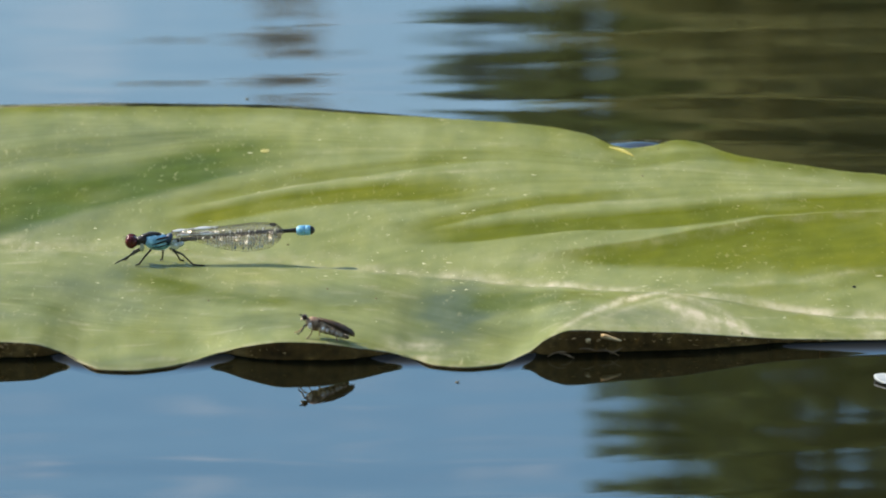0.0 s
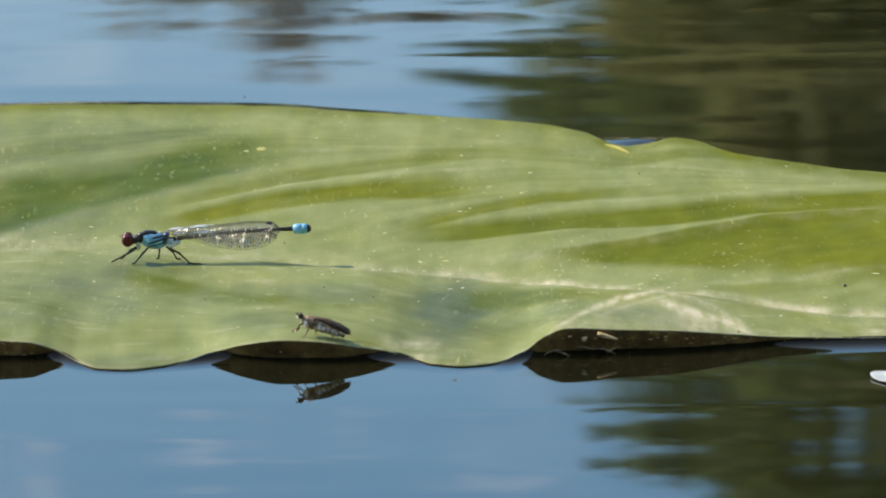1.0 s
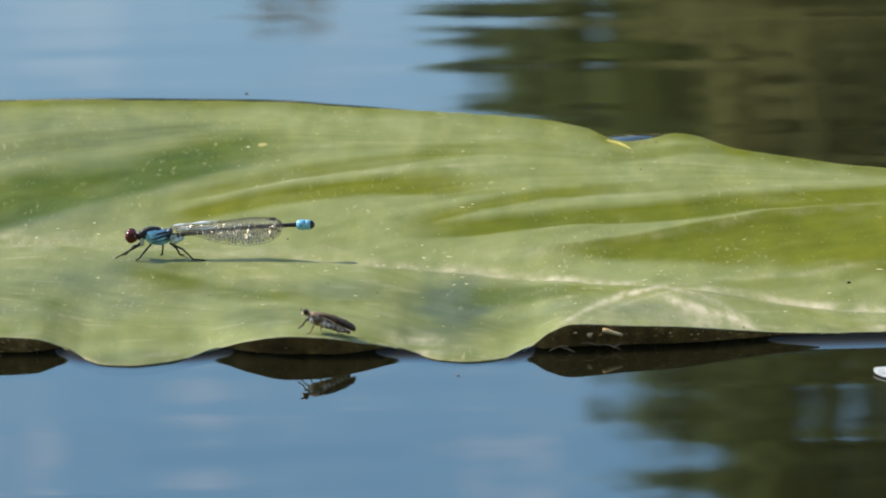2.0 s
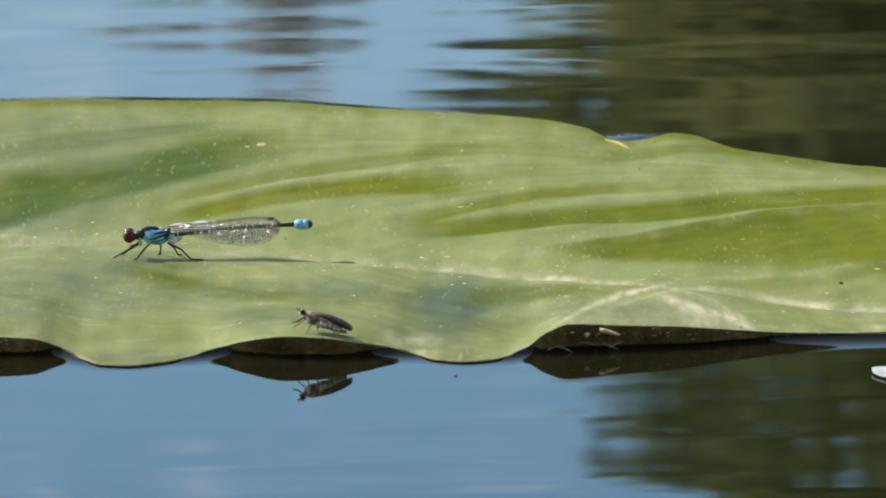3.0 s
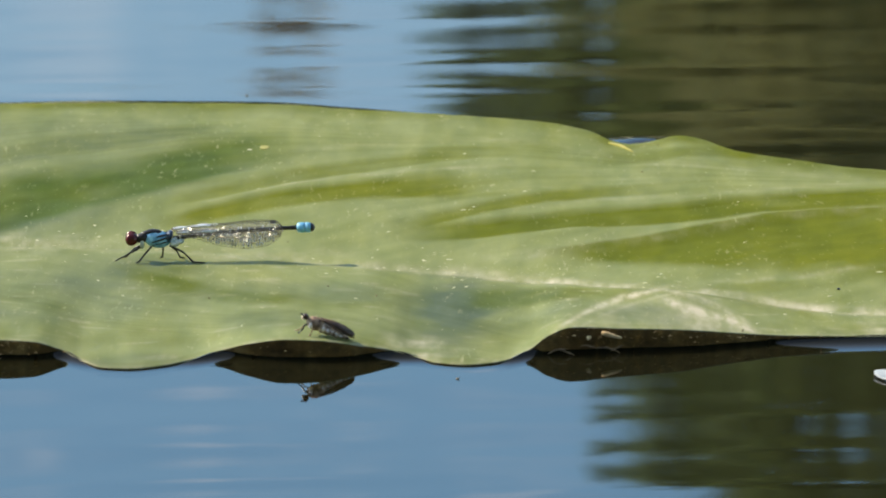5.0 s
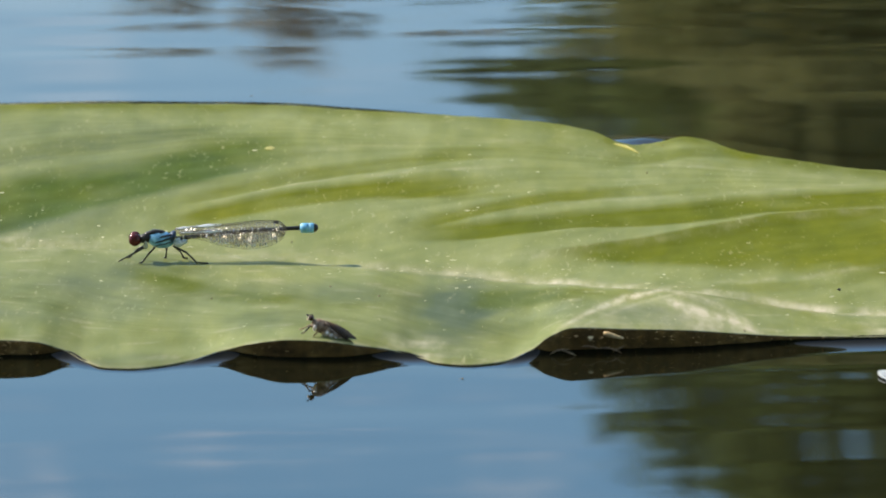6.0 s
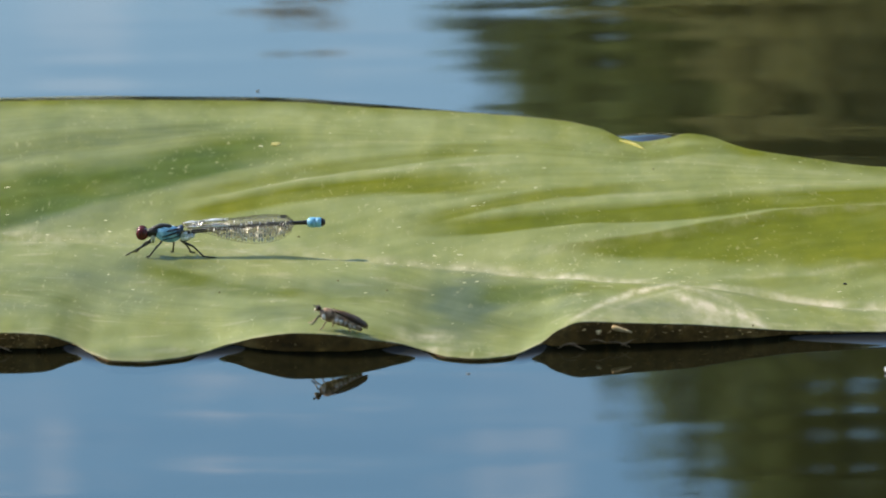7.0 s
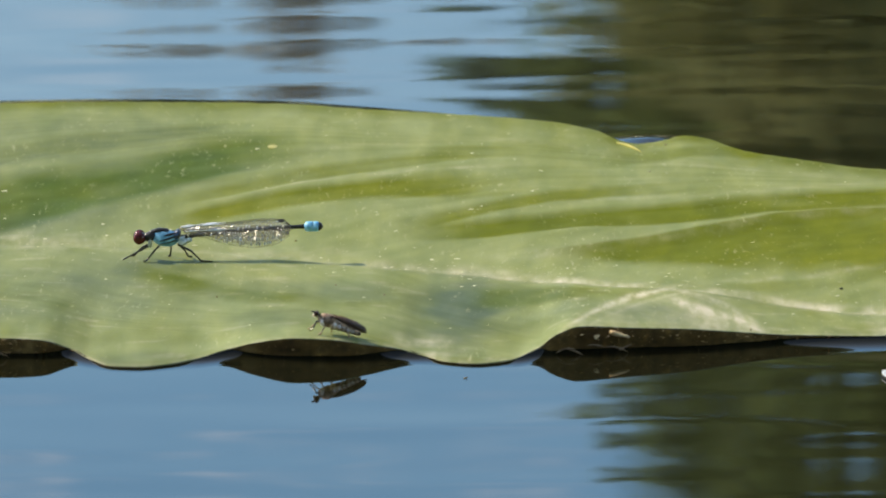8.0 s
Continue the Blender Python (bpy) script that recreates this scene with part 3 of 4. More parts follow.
def build_tree(name, label, height, width, crown_low, leaf, mat, seed, clumps=60, per=330, lean=0.0, puff=0.3, wisps=0, flat=1.0, taper=0.0):
    rng = np.random.RandomState(seed)
    tree = thing(name, Matrix(), label, "tree")
    bm = bmesh.new()
    n = 9
    path = [(lean * (k / n) ** 2 + 0.06 * math.sin(k * 1.7), 0.06 * math.cos(k * 2.3), height * 0.9 * k / n) for k in range(n + 1)]
    tube(bm, path, [max(0.02, height * 0.022 * (1 - 0.9 * k / n)) for k in range(n + 1)], 10)
    trunk = part("trunk", bm, BARK, tree, "grey-brown bark")
    spots = []

    def reach(u):
        return width * (0.35 + 0.65 * math.sin(math.pi * min(1, 0.18 + 0.82 * u) ** 0.9)) * (1 if u < 0.85 else 0.6) * (1 - taper * float(smooth(0.42, 0.62, u)))

    for k in range(clumps):
        u = rng.uniform(0, 1)
        z, wide = height * (crown_low + (1 - crown_low) * u), reach(u)
        a, r = rng.uniform(0, 6.283), wide * math.sqrt(rng.uniform(0.12, 1))
        spots.append(((r * math.cos(a) + lean * u, r * math.sin(a), z), rng.uniform(0.6, 1.3) * puff))
    for c, rad in spots[::max(4, clumps // 24)]:
        bm = bmesh.new()
        z0 = max(height * 0.15, c[2] - 0.35 * math.hypot(c[0], c[1]) - 0.3)
        start = Vector((lean * (z0 / height) ** 2, 0, min(z0, height * 0.85)))
        mid = start.lerp(Vector(c), 0.5) + Vector((0, 0, -0.05 * height))
        tube(bm, [start, mid, c], [0.012 * height * 0.5, 0.008 * height * 0.5, 0.004], 6)
        part("limb", bm, BARK, tree)
    verts, faces = leaf_cloud(rng, spots, per, 1.0, leaf, flat)
    # thin leafy twigs that stick out of the crown
    tips = []
    for k in range(wisps):
        u, a = rng.uniform(0.05, 0.95), rng.uniform(0, 6.283)
        z, wide = height * (crown_low + (1 - crown_low) * u), reach(u)
        far = rng.uniform(0.03, 0.15) + rng.uniform(0.1, 0.52) * (1 - float(smooth(3.85, 4.3, z))) + rng.uniform(0.0, 0.2) * (1 - float(smooth(4.2, 4.8, z)))
        for j in range(5):
            r = wide + far * j / 4
            tips.append(((r * math.cos(a) + lean * u, r * math.sin(a), z - 0.05 * j + rng.normal(0, 0.03)), 0.15 - 0.02 * j))
    if tips:
        v2, f2 = leaf_cloud(rng, tips, 24, 1.0, leaf, flat)
        faces = faces + [tuple(i + len(verts) for i in f) for f in f2]
        verts = verts + v2
    mesh_object("crown", verts, faces, mat, tree, "dense uneven crown of small leaves", False)
    return tree


def plant(tree, x, y, turn=0.0):
    tree.matrix_world = pose(x, y, 0.35, 0, 0, turn)


big = build_tree("tree", "tall broad-leaved tree in dark olive leaf on the bank", 8.6, 2.6, 0.18, 0.05, FOLIAGE, 11, 2000, 140, 0.0, 0.22, 420, 0.32, 0.20)
plant(big, 2.94, 23.0)
plain = build_tree("tree", "tall broad-leaved tree in dark olive leaf on the bank", 8.2, 2.7, 0.15, 0.09, FOLIAGE, 12, 220, 130, 0.0, 0.55)
plant(plain, 6.6, 25.0)
for x, y, turn in ((10.5, 22.0, 130), (14.0, 16.0, 250), (9.2, 28.0, 300), (15.5, 9.0, 20), (3.15, 26.5, 80), (4.4, 30.0, 170),
                   (-5.0, -8.5, 30), (0.5, -10.0, 200), (5.5, -8.0, 110), (-10.5, -4.5, 260), (10.5, -4.0, 330)):
    copy_thing(plain, pose(x, y, 0.35, 0, 0, turn))
for x, y, tall, wide, seed in ((-0.64, 22.0, 3.75, 0.34, 5), (-0.37, 22.4, 3.95, 0.42, 6), (-0.02, 22.2, 3.70, 0.40, 7)):
    plant(build_tree("sapling", "slender young tree with brownish olive leaves on the bank", tall, wide, 0.25, 0.035, BROWNLEAF, seed, 105, 14, 0.0, 0.09, 0, 0.3), x, y)
# tree added for the sunlit olive patches mirrored at the right
young = build_tree("tree", "young broad-leaved tree on the bank, sunlight put into its olive leaf colour", 4.0, 0.72, 0.2, 0.045, SUNLEAF, 17, 360, 95, 0.0, 0.16, 0, 0.35)
plant(young, 0.88, 20.6)
shrub = build_tree("shrub", "dense green shrub on the bank", 3.15, 1.15, 0.05, 0.06, FOLIAGE, 14, 80, 110, 0.0, 0.36)
plant(shrub, -1.6, 21.6)
for x, y, turn in ((-3.6, 21.2, 60), (-5.6, 20.4, 140), (-7.5, 19.2, 220), (0.4, 21.8, 300), (-9.4, 17.6, 10), (-11.0, 15.4, 95)):
    copy_thing(shrub, pose(x, y, 0.35, 0, 0, turn))

# ---- lily pad ----


def build_pad():
    pad = thing("lily_pad", Matrix(), "broad green lily leaf floating flat with a wavy lifted margin", "leaf")
    nx, ny = 430, 210
    u = np.linspace(0, 1, nx)
    xs = 2 + 179.5 * np.where(True, (2 * u - 1) * 0.75 + 0.25 * np.sin((2 * u - 1) * math.pi / 2), 0)
    s = np.linspace(0, 1, ny)
    s = s + 0.05 * np.sin(2 * math.pi * s) / (2 * math.pi) * -2
    X = np.repeat(xs[:, None], ny, 1)
    fy, by = front_y(xs)[:, None], back_y(xs)[:, None]
    ragged = np.array([0.5 * noise.noise((x / 3.0, 0, 9)) + 0.25 * noise.noise((x / 1.1, 4, 9)) for x in xs])[:, None]
    Y = fy + (by - fy) * s[None, :]
    Z, vein, bloom_sheen, shade_stain, green = leaf_form(X, Y)
    Y = Y + ragged * smooth(0.97, 1, s)[None, :]
    top = np.stack([X, Y, Z], -1).reshape(-1, 3) * MM
    thick = 0.14 + 0.31 * smooth(0, 7, np.minimum(Y - fy, by - Y))
    low = top - np.stack([0 * thick, 0 * thick, thick], -1).reshape(-1, 3) * MM
    n = nx * ny
    idx = np.arange(n).reshape(nx, ny)
    q = np.stack([idx[:-1, :-1], idx[1:, :-1], idx[1:, 1:], idx[:-1, 1:]], -1).reshape(-1, 4)
    ring = list(idx[:, 0]) + list(idx[-1, 1:]) + list(idx[::-1, -1][1:]) + list(idx[0, ::-1][1:])
    walls = [(ring[k], ring[k] + n, ring[k + 1] + n, ring[k + 1]) for k in range(len(ring) - 1)]
    faces = [tuple(f) for f in q.tolist()] + [tuple(f[::-1]) for f in (q + n).tolist()] + [tuple(int(i) for i in w) for w in walls]
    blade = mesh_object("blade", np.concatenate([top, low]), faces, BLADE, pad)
    for key, field in (("vein", vein), ("bloom_sheen", bloom_sheen), ("shade_stain", shade_stain), ("green", green)):
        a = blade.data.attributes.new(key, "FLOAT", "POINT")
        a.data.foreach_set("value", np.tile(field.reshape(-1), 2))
    ph, dx = vein_place(X, Y)
    run = np.stack([ph * 6.0, dx * 0.06, np.zeros_like(ph)], -1).reshape(-1, 3)
    a = blade.data.attributes.new("run", "FLOAT_VECTOR", "POINT")
    a.data.foreach_set("vector", np.tile(run, (2, 1)).reshape(-1))
    # dark underside that shows below the lifted margin
    rows = 10
    verts, faces = [], []
    cols = np.linspace(-150, 160, 620)
    fy, fz = front_y(cols), front_z(cols)
    for i, x in enumerate(cols):
        for j in range(rows):
            v = j / (rows - 1)
            h = fz[i] - 0.10
            z = h - (h + 2.2) * v
            y = float(under_y(x, v))
            y += 0.5 * noise.noise((x / 4.0, z / 2.0, 3)) * v
            verts.append((x * MM, y * MM, z * MM))
    for i in range(len(cols) - 1):
        for j in range(rows - 1):
            a = i * rows + j
            faces.append((a, a + 1, a + rows + 1, a + rows))
    mesh_object("underside", verts, faces, UNDER, pad, "dark brown algae-stained underside")
    return pad


pad = build_pad()


def build_water_rims():
    """The curved skin of water that clings to the leaf, before and behind it; heights over the still water."""
    made = []
    climb = curve_through([(0, 0.10), (0.2, 0.12), (0.45, 0.62), (1.0, 1.25), (1.6, 1.50), (2.4, 1.10), (3.4, 0.75), (6, 0.70)])
    for ahead in (True, False):
        cols = np.linspace(-110, 130, 700)
        verts, faces, rows = [], [], 34
        for x in cols:
            h = max(0.0, float(front_z(x)))
            if ahead:
                # pinned to the edge where the margin lies low, part of the way up where it is lifted
                rise = max(float(climb(h)), 1.55 * float(smooth(38, 74, x)))
                v = max(0.0, h - 0.10 - (rise - 0.3)) / (h + 2.2)
                y0, reach, far = float(under_y(x, v)) + 0.35, 1.2 + 0.4 * float(smooth(45, 70, x)), 13.0
            else:
                rise = 1.50 - 0.30 * float(smooth(-15, 10, x))
                y0, far = float(back_y(x)) - 0.3, 16.0
                reach = 11.0 - 3.0 * float(smooth(-25, 5, x)) - 4.0 * float(smooth(25, 40, x)) + 1.4 * noise.noise((x / 26, 0, 6))
            for j in range(rows):
                out = far * (j / (rows - 1)) ** (2.0 if ahead else 1.2)
                if ahead:
                    z = rise * math.exp(-max(0.0, out - 0.35) / reach) - 0.05 * float(smooth(0.25 * far, far, out))
                else:
                    z = (rise + 0.03) * (1 - float(smooth(-3.0, reach, out))) - 0.03
                if not ahead:
                    z += 0.62 * math.exp(-((y0 + out - 105) / 3.2) ** 2 - ((x - 39.5) / 5.5) ** 2)
                verts.append((x * MM, (y0 - out if ahead else y0 + out) * MM, z * MM))
        for i in range(len(cols) - 1):
            for j in range(rows - 1):
                a = i * rows + j
                f = (a, a + 1, a + rows + 1, a + rows)
                faces.append(f[::-1] if ahead else f)
        ob = mesh_object("water_rim", verts, faces, WATER)
        made.append(tagged(ob, "thin curved rim of pond water clinging to the leaf margin", "water", kind="structure"))
    return made


rims = build_water_rims()


# ---- damselfly ----


def jointed_leg(name, points, thick, mat, parent):
    bm = bmesh.new()
    pts = [Vector(p) * MM for p in points]
    path, radii = [], []
    for a, b in zip(pts, pts[1:]):
        for k in range(4):
            path.append(a.lerp(b, k / 4))
            radii.append(thick * MM * (1.15 if k in (0, 3) else 0.95) * (1 - 0.45 * len(path) / (4 * len(pts))))
    path.append(pts[-1])
    radii.append(thick * MM * 0.5)
    tube(bm, path, radii, 7)
    for k in range(2, len(path) - 1):
        for side in (-1, 1):
            tip = path[k] + Vector((0.25 * side, -0.1, -0.45)) * MM * 0.8
            tube(bm, [path[k], tip], [0.02 * MM, 0.006 * MM], 3)
    return part(name, bm, mat, parent)


def wing_shape(length, upper, lower):
    top, low = curve_through(upper), curve_through(lower)
    return length, top, low


def build_wing(parent, root, shape, tilt, splay, side):
    length, top, low = shape
    m = Matrix.Translation(Vector(root) * MM) @ pose(0, 0, 0, 0, tilt, 0) @ pose(0, 0, 0, splay * side, 0, side * 1.0)

    def at(u, w):
        v = low(u) + (top(u) - low(u)) * w
        pleat = 0.10 * math.sin(w * 6 * math.pi) + 0.09 * math.sin(u * 10.1 + w)
        return m @ (Vector((float(u), float(pleat), float(v))) * MM)
    bm = bmesh.new()
    us = np.linspace(0.2, length, 44)
    for w, r in ((0, .028), (0.3, .016), (0.55, .024), (0.78, .016), (0.9, .03), (1, .055)):
        tube(bm, [at(u, w) for u in us], [r * MM] * len(us), 4)
    rng = np.random.RandomState(int(abs(root[2]) * 10) + (3 if side > 0 else 8))
    for u in np.arange(length * 0.16, length * 0.985, 0.5):
        for a, b in zip((0, .3, .55, .78), (.3, .55, .78, 1.0)):
            du = rng.uniform(-0.12, 0.12)
            tube(bm, [at(u + du, a), at(u + du + 0.12, b)], [0.017 * MM] * 2, 4)
    veins = part("wing", bm, VEIN, parent, "netted clear wing folded along the back")
    ws = np.linspace(0, 1, 19)
    um = np.linspace(0.3, length, 90)
    grid = [[at(u, w) for w in ws] for u in um]
    n = len(ws)
    verts = [v for row in grid for v in row]
    back = [v + Vector((0, 0.012 * MM, 0)) for v in verts]
    total = len(verts)
    faces = [(i * n + j, (i + 1) * n + j, (i + 1) * n + j + 1, i * n + j + 1) for i in range(len(um) - 1) for j in range(n - 1)]
    faces += [tuple(total + k for k in f[::-1]) for f in faces]
    mesh_object("membrane", verts + back, faces, MEMBRANE, veins, "clear glossy wing film")
    bm = bmesh.new()
    u0 = length * 0.885
    q = [at(u0, 0.93), at(u0 + 1.0, 0.93), at(u0 + 1.0, 1.0), at(u0, 1.0)]
    off = Vector((0, 0.04 * MM, 0))
    a, b = [bm.verts.new(v - off) for v in q], [bm.verts.new(v + off) for v in q]
    bm.faces.new(a)
    bm.faces.new(b[::-1])
    for k in range(4):
        bm.faces.new((a[k], b[k], b[(k + 1) % 4], a[(k + 1) % 4]))
    part("wing_spot", bm, VEIN, veins, "dark cell near the wing tip", False)
    # whitish plates added for the glints in the wing cells
    bm = bmesh.new()
    for u in np.arange(length * 0.3, length * 0.93, 0.5):
        for a, b in ((0.08, 0.28), (0.33, 0.52), (0.58, 0.75)):
            if rng.uniform(0, 1) < (0.36 if a < 0.5 else 0.08) + (0.25 if 0.38 < u / length < 0.62 else 0) * (a < 0.56):
                lean = Vector((0, -0.32, 0)) * MM
                q = [at(u + 0.10, a), at(u + 0.36, a), at(u + 0.40, b) + lean, at(u + 0.14, b) + lean]
                f = [bm.verts.new(v - Vector((0, 0.03, 0)) * MM) for v in q]
                g = [bm.verts.new(v - Vector((0, 0.01, 0)) * MM) for v in q]
                bm.faces.new(f)
                bm.faces.new(g[::-1])
                for k in range(4):
                    bm.faces.new((f[k], g[k], g[(k + 1) % 4], f[(k + 1) % 4]))
    part("wing_cell", bm, CELL_GLINT, veins, "whitish plates added as glints in the wing cells")
    # white facets added as sun glints, turned towards the sun
    bm = bmesh.new()
    face = Vector((-0.557, -0.526, 0.642))
    e1 = face.cross(Vector((0, 0, 1))).normalized()
    e2 = face.cross(e1)
    for k in range(4, 32):
        if k < 7:
            u, w, s = length * rng.uniform(0.54, 0.68), rng.uniform(0.36, 0.55), rng.uniform(0.10, 0.16)
        elif k < 10:
            u, w, s = length * rng.uniform(0.84, 0.9), rng.uniform(0.25, 0.6), rng.uniform(0.08, 0.15)
        elif k < 24:
            u, w, s = length * rng.uniform(0.36, 0.72), rng.uniform(0.1, 0.5), rng.uniform(0.04, 0.08)
        else:
            u, w, s = length * rng.uniform(0.05, 0.5), rng.uniform(0.5, 1.0), rng.uniform(0.05, 0.11)
        c = at(round(u * 2) / 2 + 0.25, w) + Vector((0, -0.06, 0)) * MM
        q = [c + (i * e1 * s * 0.75 + j * e2 * s * 2.0) * MM for i, j in ((-1, -1), (1, -1), (1, 1), (-1, 1))]
        f = [bm.verts.new(v) for v in q]
        g = [bm.verts.new(v - face * 0.02 * MM) for v in q]
        bm.faces.new(f)
        bm.faces.new(g[::-1])
        for k4 in range(4):
            bm.faces.new((f[k4], g[k4], g[(k4 + 1) % 4], f[(k4 + 1) % 4]))
    part("wing_glint", bm, GLINT, veins, "white facets added as sun glints on the wing", False)
    # white tube added as the leading edge's highlight
    bm = bmesh.new()
    ue = np.linspace(0.4, length * 0.42, 22)
    tube(bm, [at(u, 1.0) + Vector((0, -0.03, 0.05)) * MM for u in ue], [(0.04 + 0.17 * math.exp(-((u - 5.9) / 1.3) ** 2) + 0.13 * math.exp(-((u - 1.7) / 0.8) ** 2)) * MM for u in ue], 6)
    part("edge_highlight", bm, GLINT, veins, "white tube added as the highlight on the leading edge")
    return veins


def build_damselfly():
    x, y = -0.0519, -0.0131
    fly = thing("damselfly", pose(x, y, pad_z(x, y) + 0.0002), "slender blue and black damselfly with red eyes resting on the leaf", "insect")
    bm = bmesh.new()
    ball(bm, Vector((-4.7, 0, 4.0)) * MM, Vector((0.8, 1.35, 0.95)) * MM)
    ball(bm, Vector((-5.25, 0, 3.35)) * MM, Vector((0.5, 0.8, 0.65)) * MM, 14)
    head = part("head", bm, BLACK, fly, "black head")
    for s in (-1, 1):
        bm = bmesh.new()
        ball(bm, Vector((-5.3, 1.0 * s, 4.1)) * MM, Vector((1.12, 0.8, 1.2)) * MM, 24)
        part("eye", bm, RED, head, "glossy dark red eye")
        bm = bmesh.new()
        tube(bm, [Vector(p) * MM for p in ((-5.6, 0.5 * s, 4.2), (-6.2, 0.7 * s, 4.6), (-6.9, 0.9 * s, 4.9))], [0.08 * MM, 0.05 * MM, 0.015 * MM], 5)
        part("antenna", bm, BLACK, head)
    bm = bmesh.new()
    tube(bm, [Vector(p) * MM for p in ((-4.6, 0, 4.0), (-3.9, 0, 4.1), (-3.1, 0, 4.3), (-2.4, 0, 4.6))], [0.6 * MM, 0.85 * MM, 0.95 * MM, 0.9 * MM], 12)
    part("neck", bm, BLACK, fly)
    bm = bmesh.new()
    ball(bm, Vector((-3.3, -0.75, 3.05)) * MM, Vector((0.42, 0.5, 0.8)) * MM, 14)
    part("collar", bm, PALE, fly, "pale yellowish collar")
    bm = bmesh.new()
    ball(bm, Vector((-0.55, 0, 4.0)) * MM, Vector((2.55, 1.35, 1.62)) * MM, 28, 8)
    thorax = part("thorax", bm, THORAX, fly, "bright blue thorax side")
    bm = bmesh.new()
    path = [Vector((-3.5 + 0.52 * k, 0, 4.6 + 0.92 * math.sin(math.pi * min(1, (k + 0.6) / 10)) - 0.03 * k)) * MM for k in range(11)]
    tube(bm, path, [(0.34 + 0.20 * math.sin(math.pi * (k + 0.8) / 12) + 0.05 * math.sin(k * 2.4)) * MM for k in range(11)], 12, 1.5)
    part("back_plate", bm, BLACK, thorax, "black back of the thorax")
    for s in (-1, 1):
        for z0, z1, r in ((4.35, 5.15, 0.20), (3.55, 4.6, 0.17), (2.95, 3.75, 0.13)):
            bm = bmesh.new()
            tube(bm, [Vector((-1.5 + 3.2 * k / 6, s * (1.36 - 0.10 * ((k - 3) / 2.0) ** 2 - 0.35 * abs((z0 + z1) / 2 - 4.05) ** 1.5), z0 + (z1 - z0) * k / 6)) * MM for k in range(7)],
                 [r * MM * (0.5 + 0.5 * math.sin(math.pi * (k + 1) / 8)) for k in range(7)], 6)
            part("stripe", bm, BLACK, thorax, "black side stripe")
    bm = bmesh.new()
    ball(bm, Vector((1.60, 0, 4.60)) * MM, Vector((0.66, 1.28, 1.15)) * MM, 16, 25)
    part("wing_base", bm, INDIGO, thorax, "dark wing base")
    bm = bmesh.new()
    ball(bm, Vector((2.75, -0.25, 3.3)) * MM, Vector((0.95, 1.0, 0.72)) * MM, 16, -10)
    ball(bm, Vector((3.75, -0.2, 3.6)) * MM, Vector((0.75, 0.85, 0.5)) * MM, 14, -20)
    ball(bm, Vector((2.5, -0.6, 4.0)) * MM, Vector((0.7, 0.6, 0.35)) * MM, 12, -30)
    part("hind_thorax", bm, mottled("pale_blue_cuticle", (0.35, 0.5, 0.6), (0.85, 0.86, 0.82), 1600, 0.45), fly, "pale bluish hind thorax")
    # abdomen in slender segments
    spine = lambda k: Vector((2.3 + 23.0 * k, 0, 4.15 + 2.0 * k + 0.25 * math.sin(k * 3.0)))
    cuts = [0, 0.06, 0.2, 0.35, 0.5, 0.66, 0.82, 1.0]
    for a, b in zip(cuts, cuts[1:]):
        bm = bmesh.new()
        ks = [a + (b - a) * j / 6 for j in range(7)]
        tube(bm, [spine(k) * MM for k in ks], [0.37 * MM * (1.0 + 0.22 * abs(j - 3) / 3) for j in range(7)], 10)
        part("abdomen_segment", bm, BLACK, fly, "slender black abdomen segment")
        if b < 0.95:
            bm = bmesh.new()
            tube(bm, [(spine(b) + Vector((d, 0, d * 0.08))) * MM for d in (-0.12, 0.12)], [0.47 * MM] * 2, 10)
            part("abdomen_ring", bm, PALE, fly, "thin pale ring")
    bm = bmesh.new()
    tube(bm, [Vector((25.1 + d, 0, 6.15 + 0.02 * d)) * MM for d in (0, 0.2, 0.9, 1.5, 1.6)], [r * MM for r in (0.46, 0.86, 0.98, 0.96, 0.86)], 14)
    part("tail_segment", bm, BLUE, fly, "bright blue tail segment")
    bm = bmesh.new()
    tube(bm, [Vector((26.72 + d, 0, 6.18)) * MM for d in (0, 0.1, 0.5, 0.85, 0.95)], [r * MM for r in (0.84, 0.95, 0.96, 0.92, 0.84)], 14)
    part("tail_segment", bm, BLUE, fly, "bright blue tail segment")
    bm = bmesh.new()
    tube(bm, [Vector((27.66 + d, 0, 6.2)) * MM for d in (0, 0.15, 0.5, 0.8)], [r * MM for r in (0.80, 0.82, 0.66, 0.3)], 12)
    part("tail_tip", bm, BLACK, fly, "black tail tip")
    # wings
    fore = wing_shape(20.8, [(0, 0.35), (4, 0.75), (10, 1.2), (16, 1.75), (19.2, 1.6), (20.8, 0.3)],
                      [(0, -0.25), (4, -0.7), (9, -2.0), (14, -2.5), (18, -1.9), (20, -0.9), (20.8, -0.1)])
    hind = wing_shape(19.6, [(0, 0.3), (4, 0.5), (10, 0.8), (15, 1.1), (18, 0.95), (19.6, 0.1)],
                      [(0, -0.25), (4, -0.8), (9, -2.1), (13, -2.5), (17, -1.9), (18.8, -0.9), (19.6, -0.2)])
    for s in (-1, 1):
        build_wing(fly, (1.9, 0.45 * s, 5.55), fore, -0.6, 4, s)
        build_wing(fly, (2.7, 0.85 * s, 5.0), hind, 0.2, 7, s)
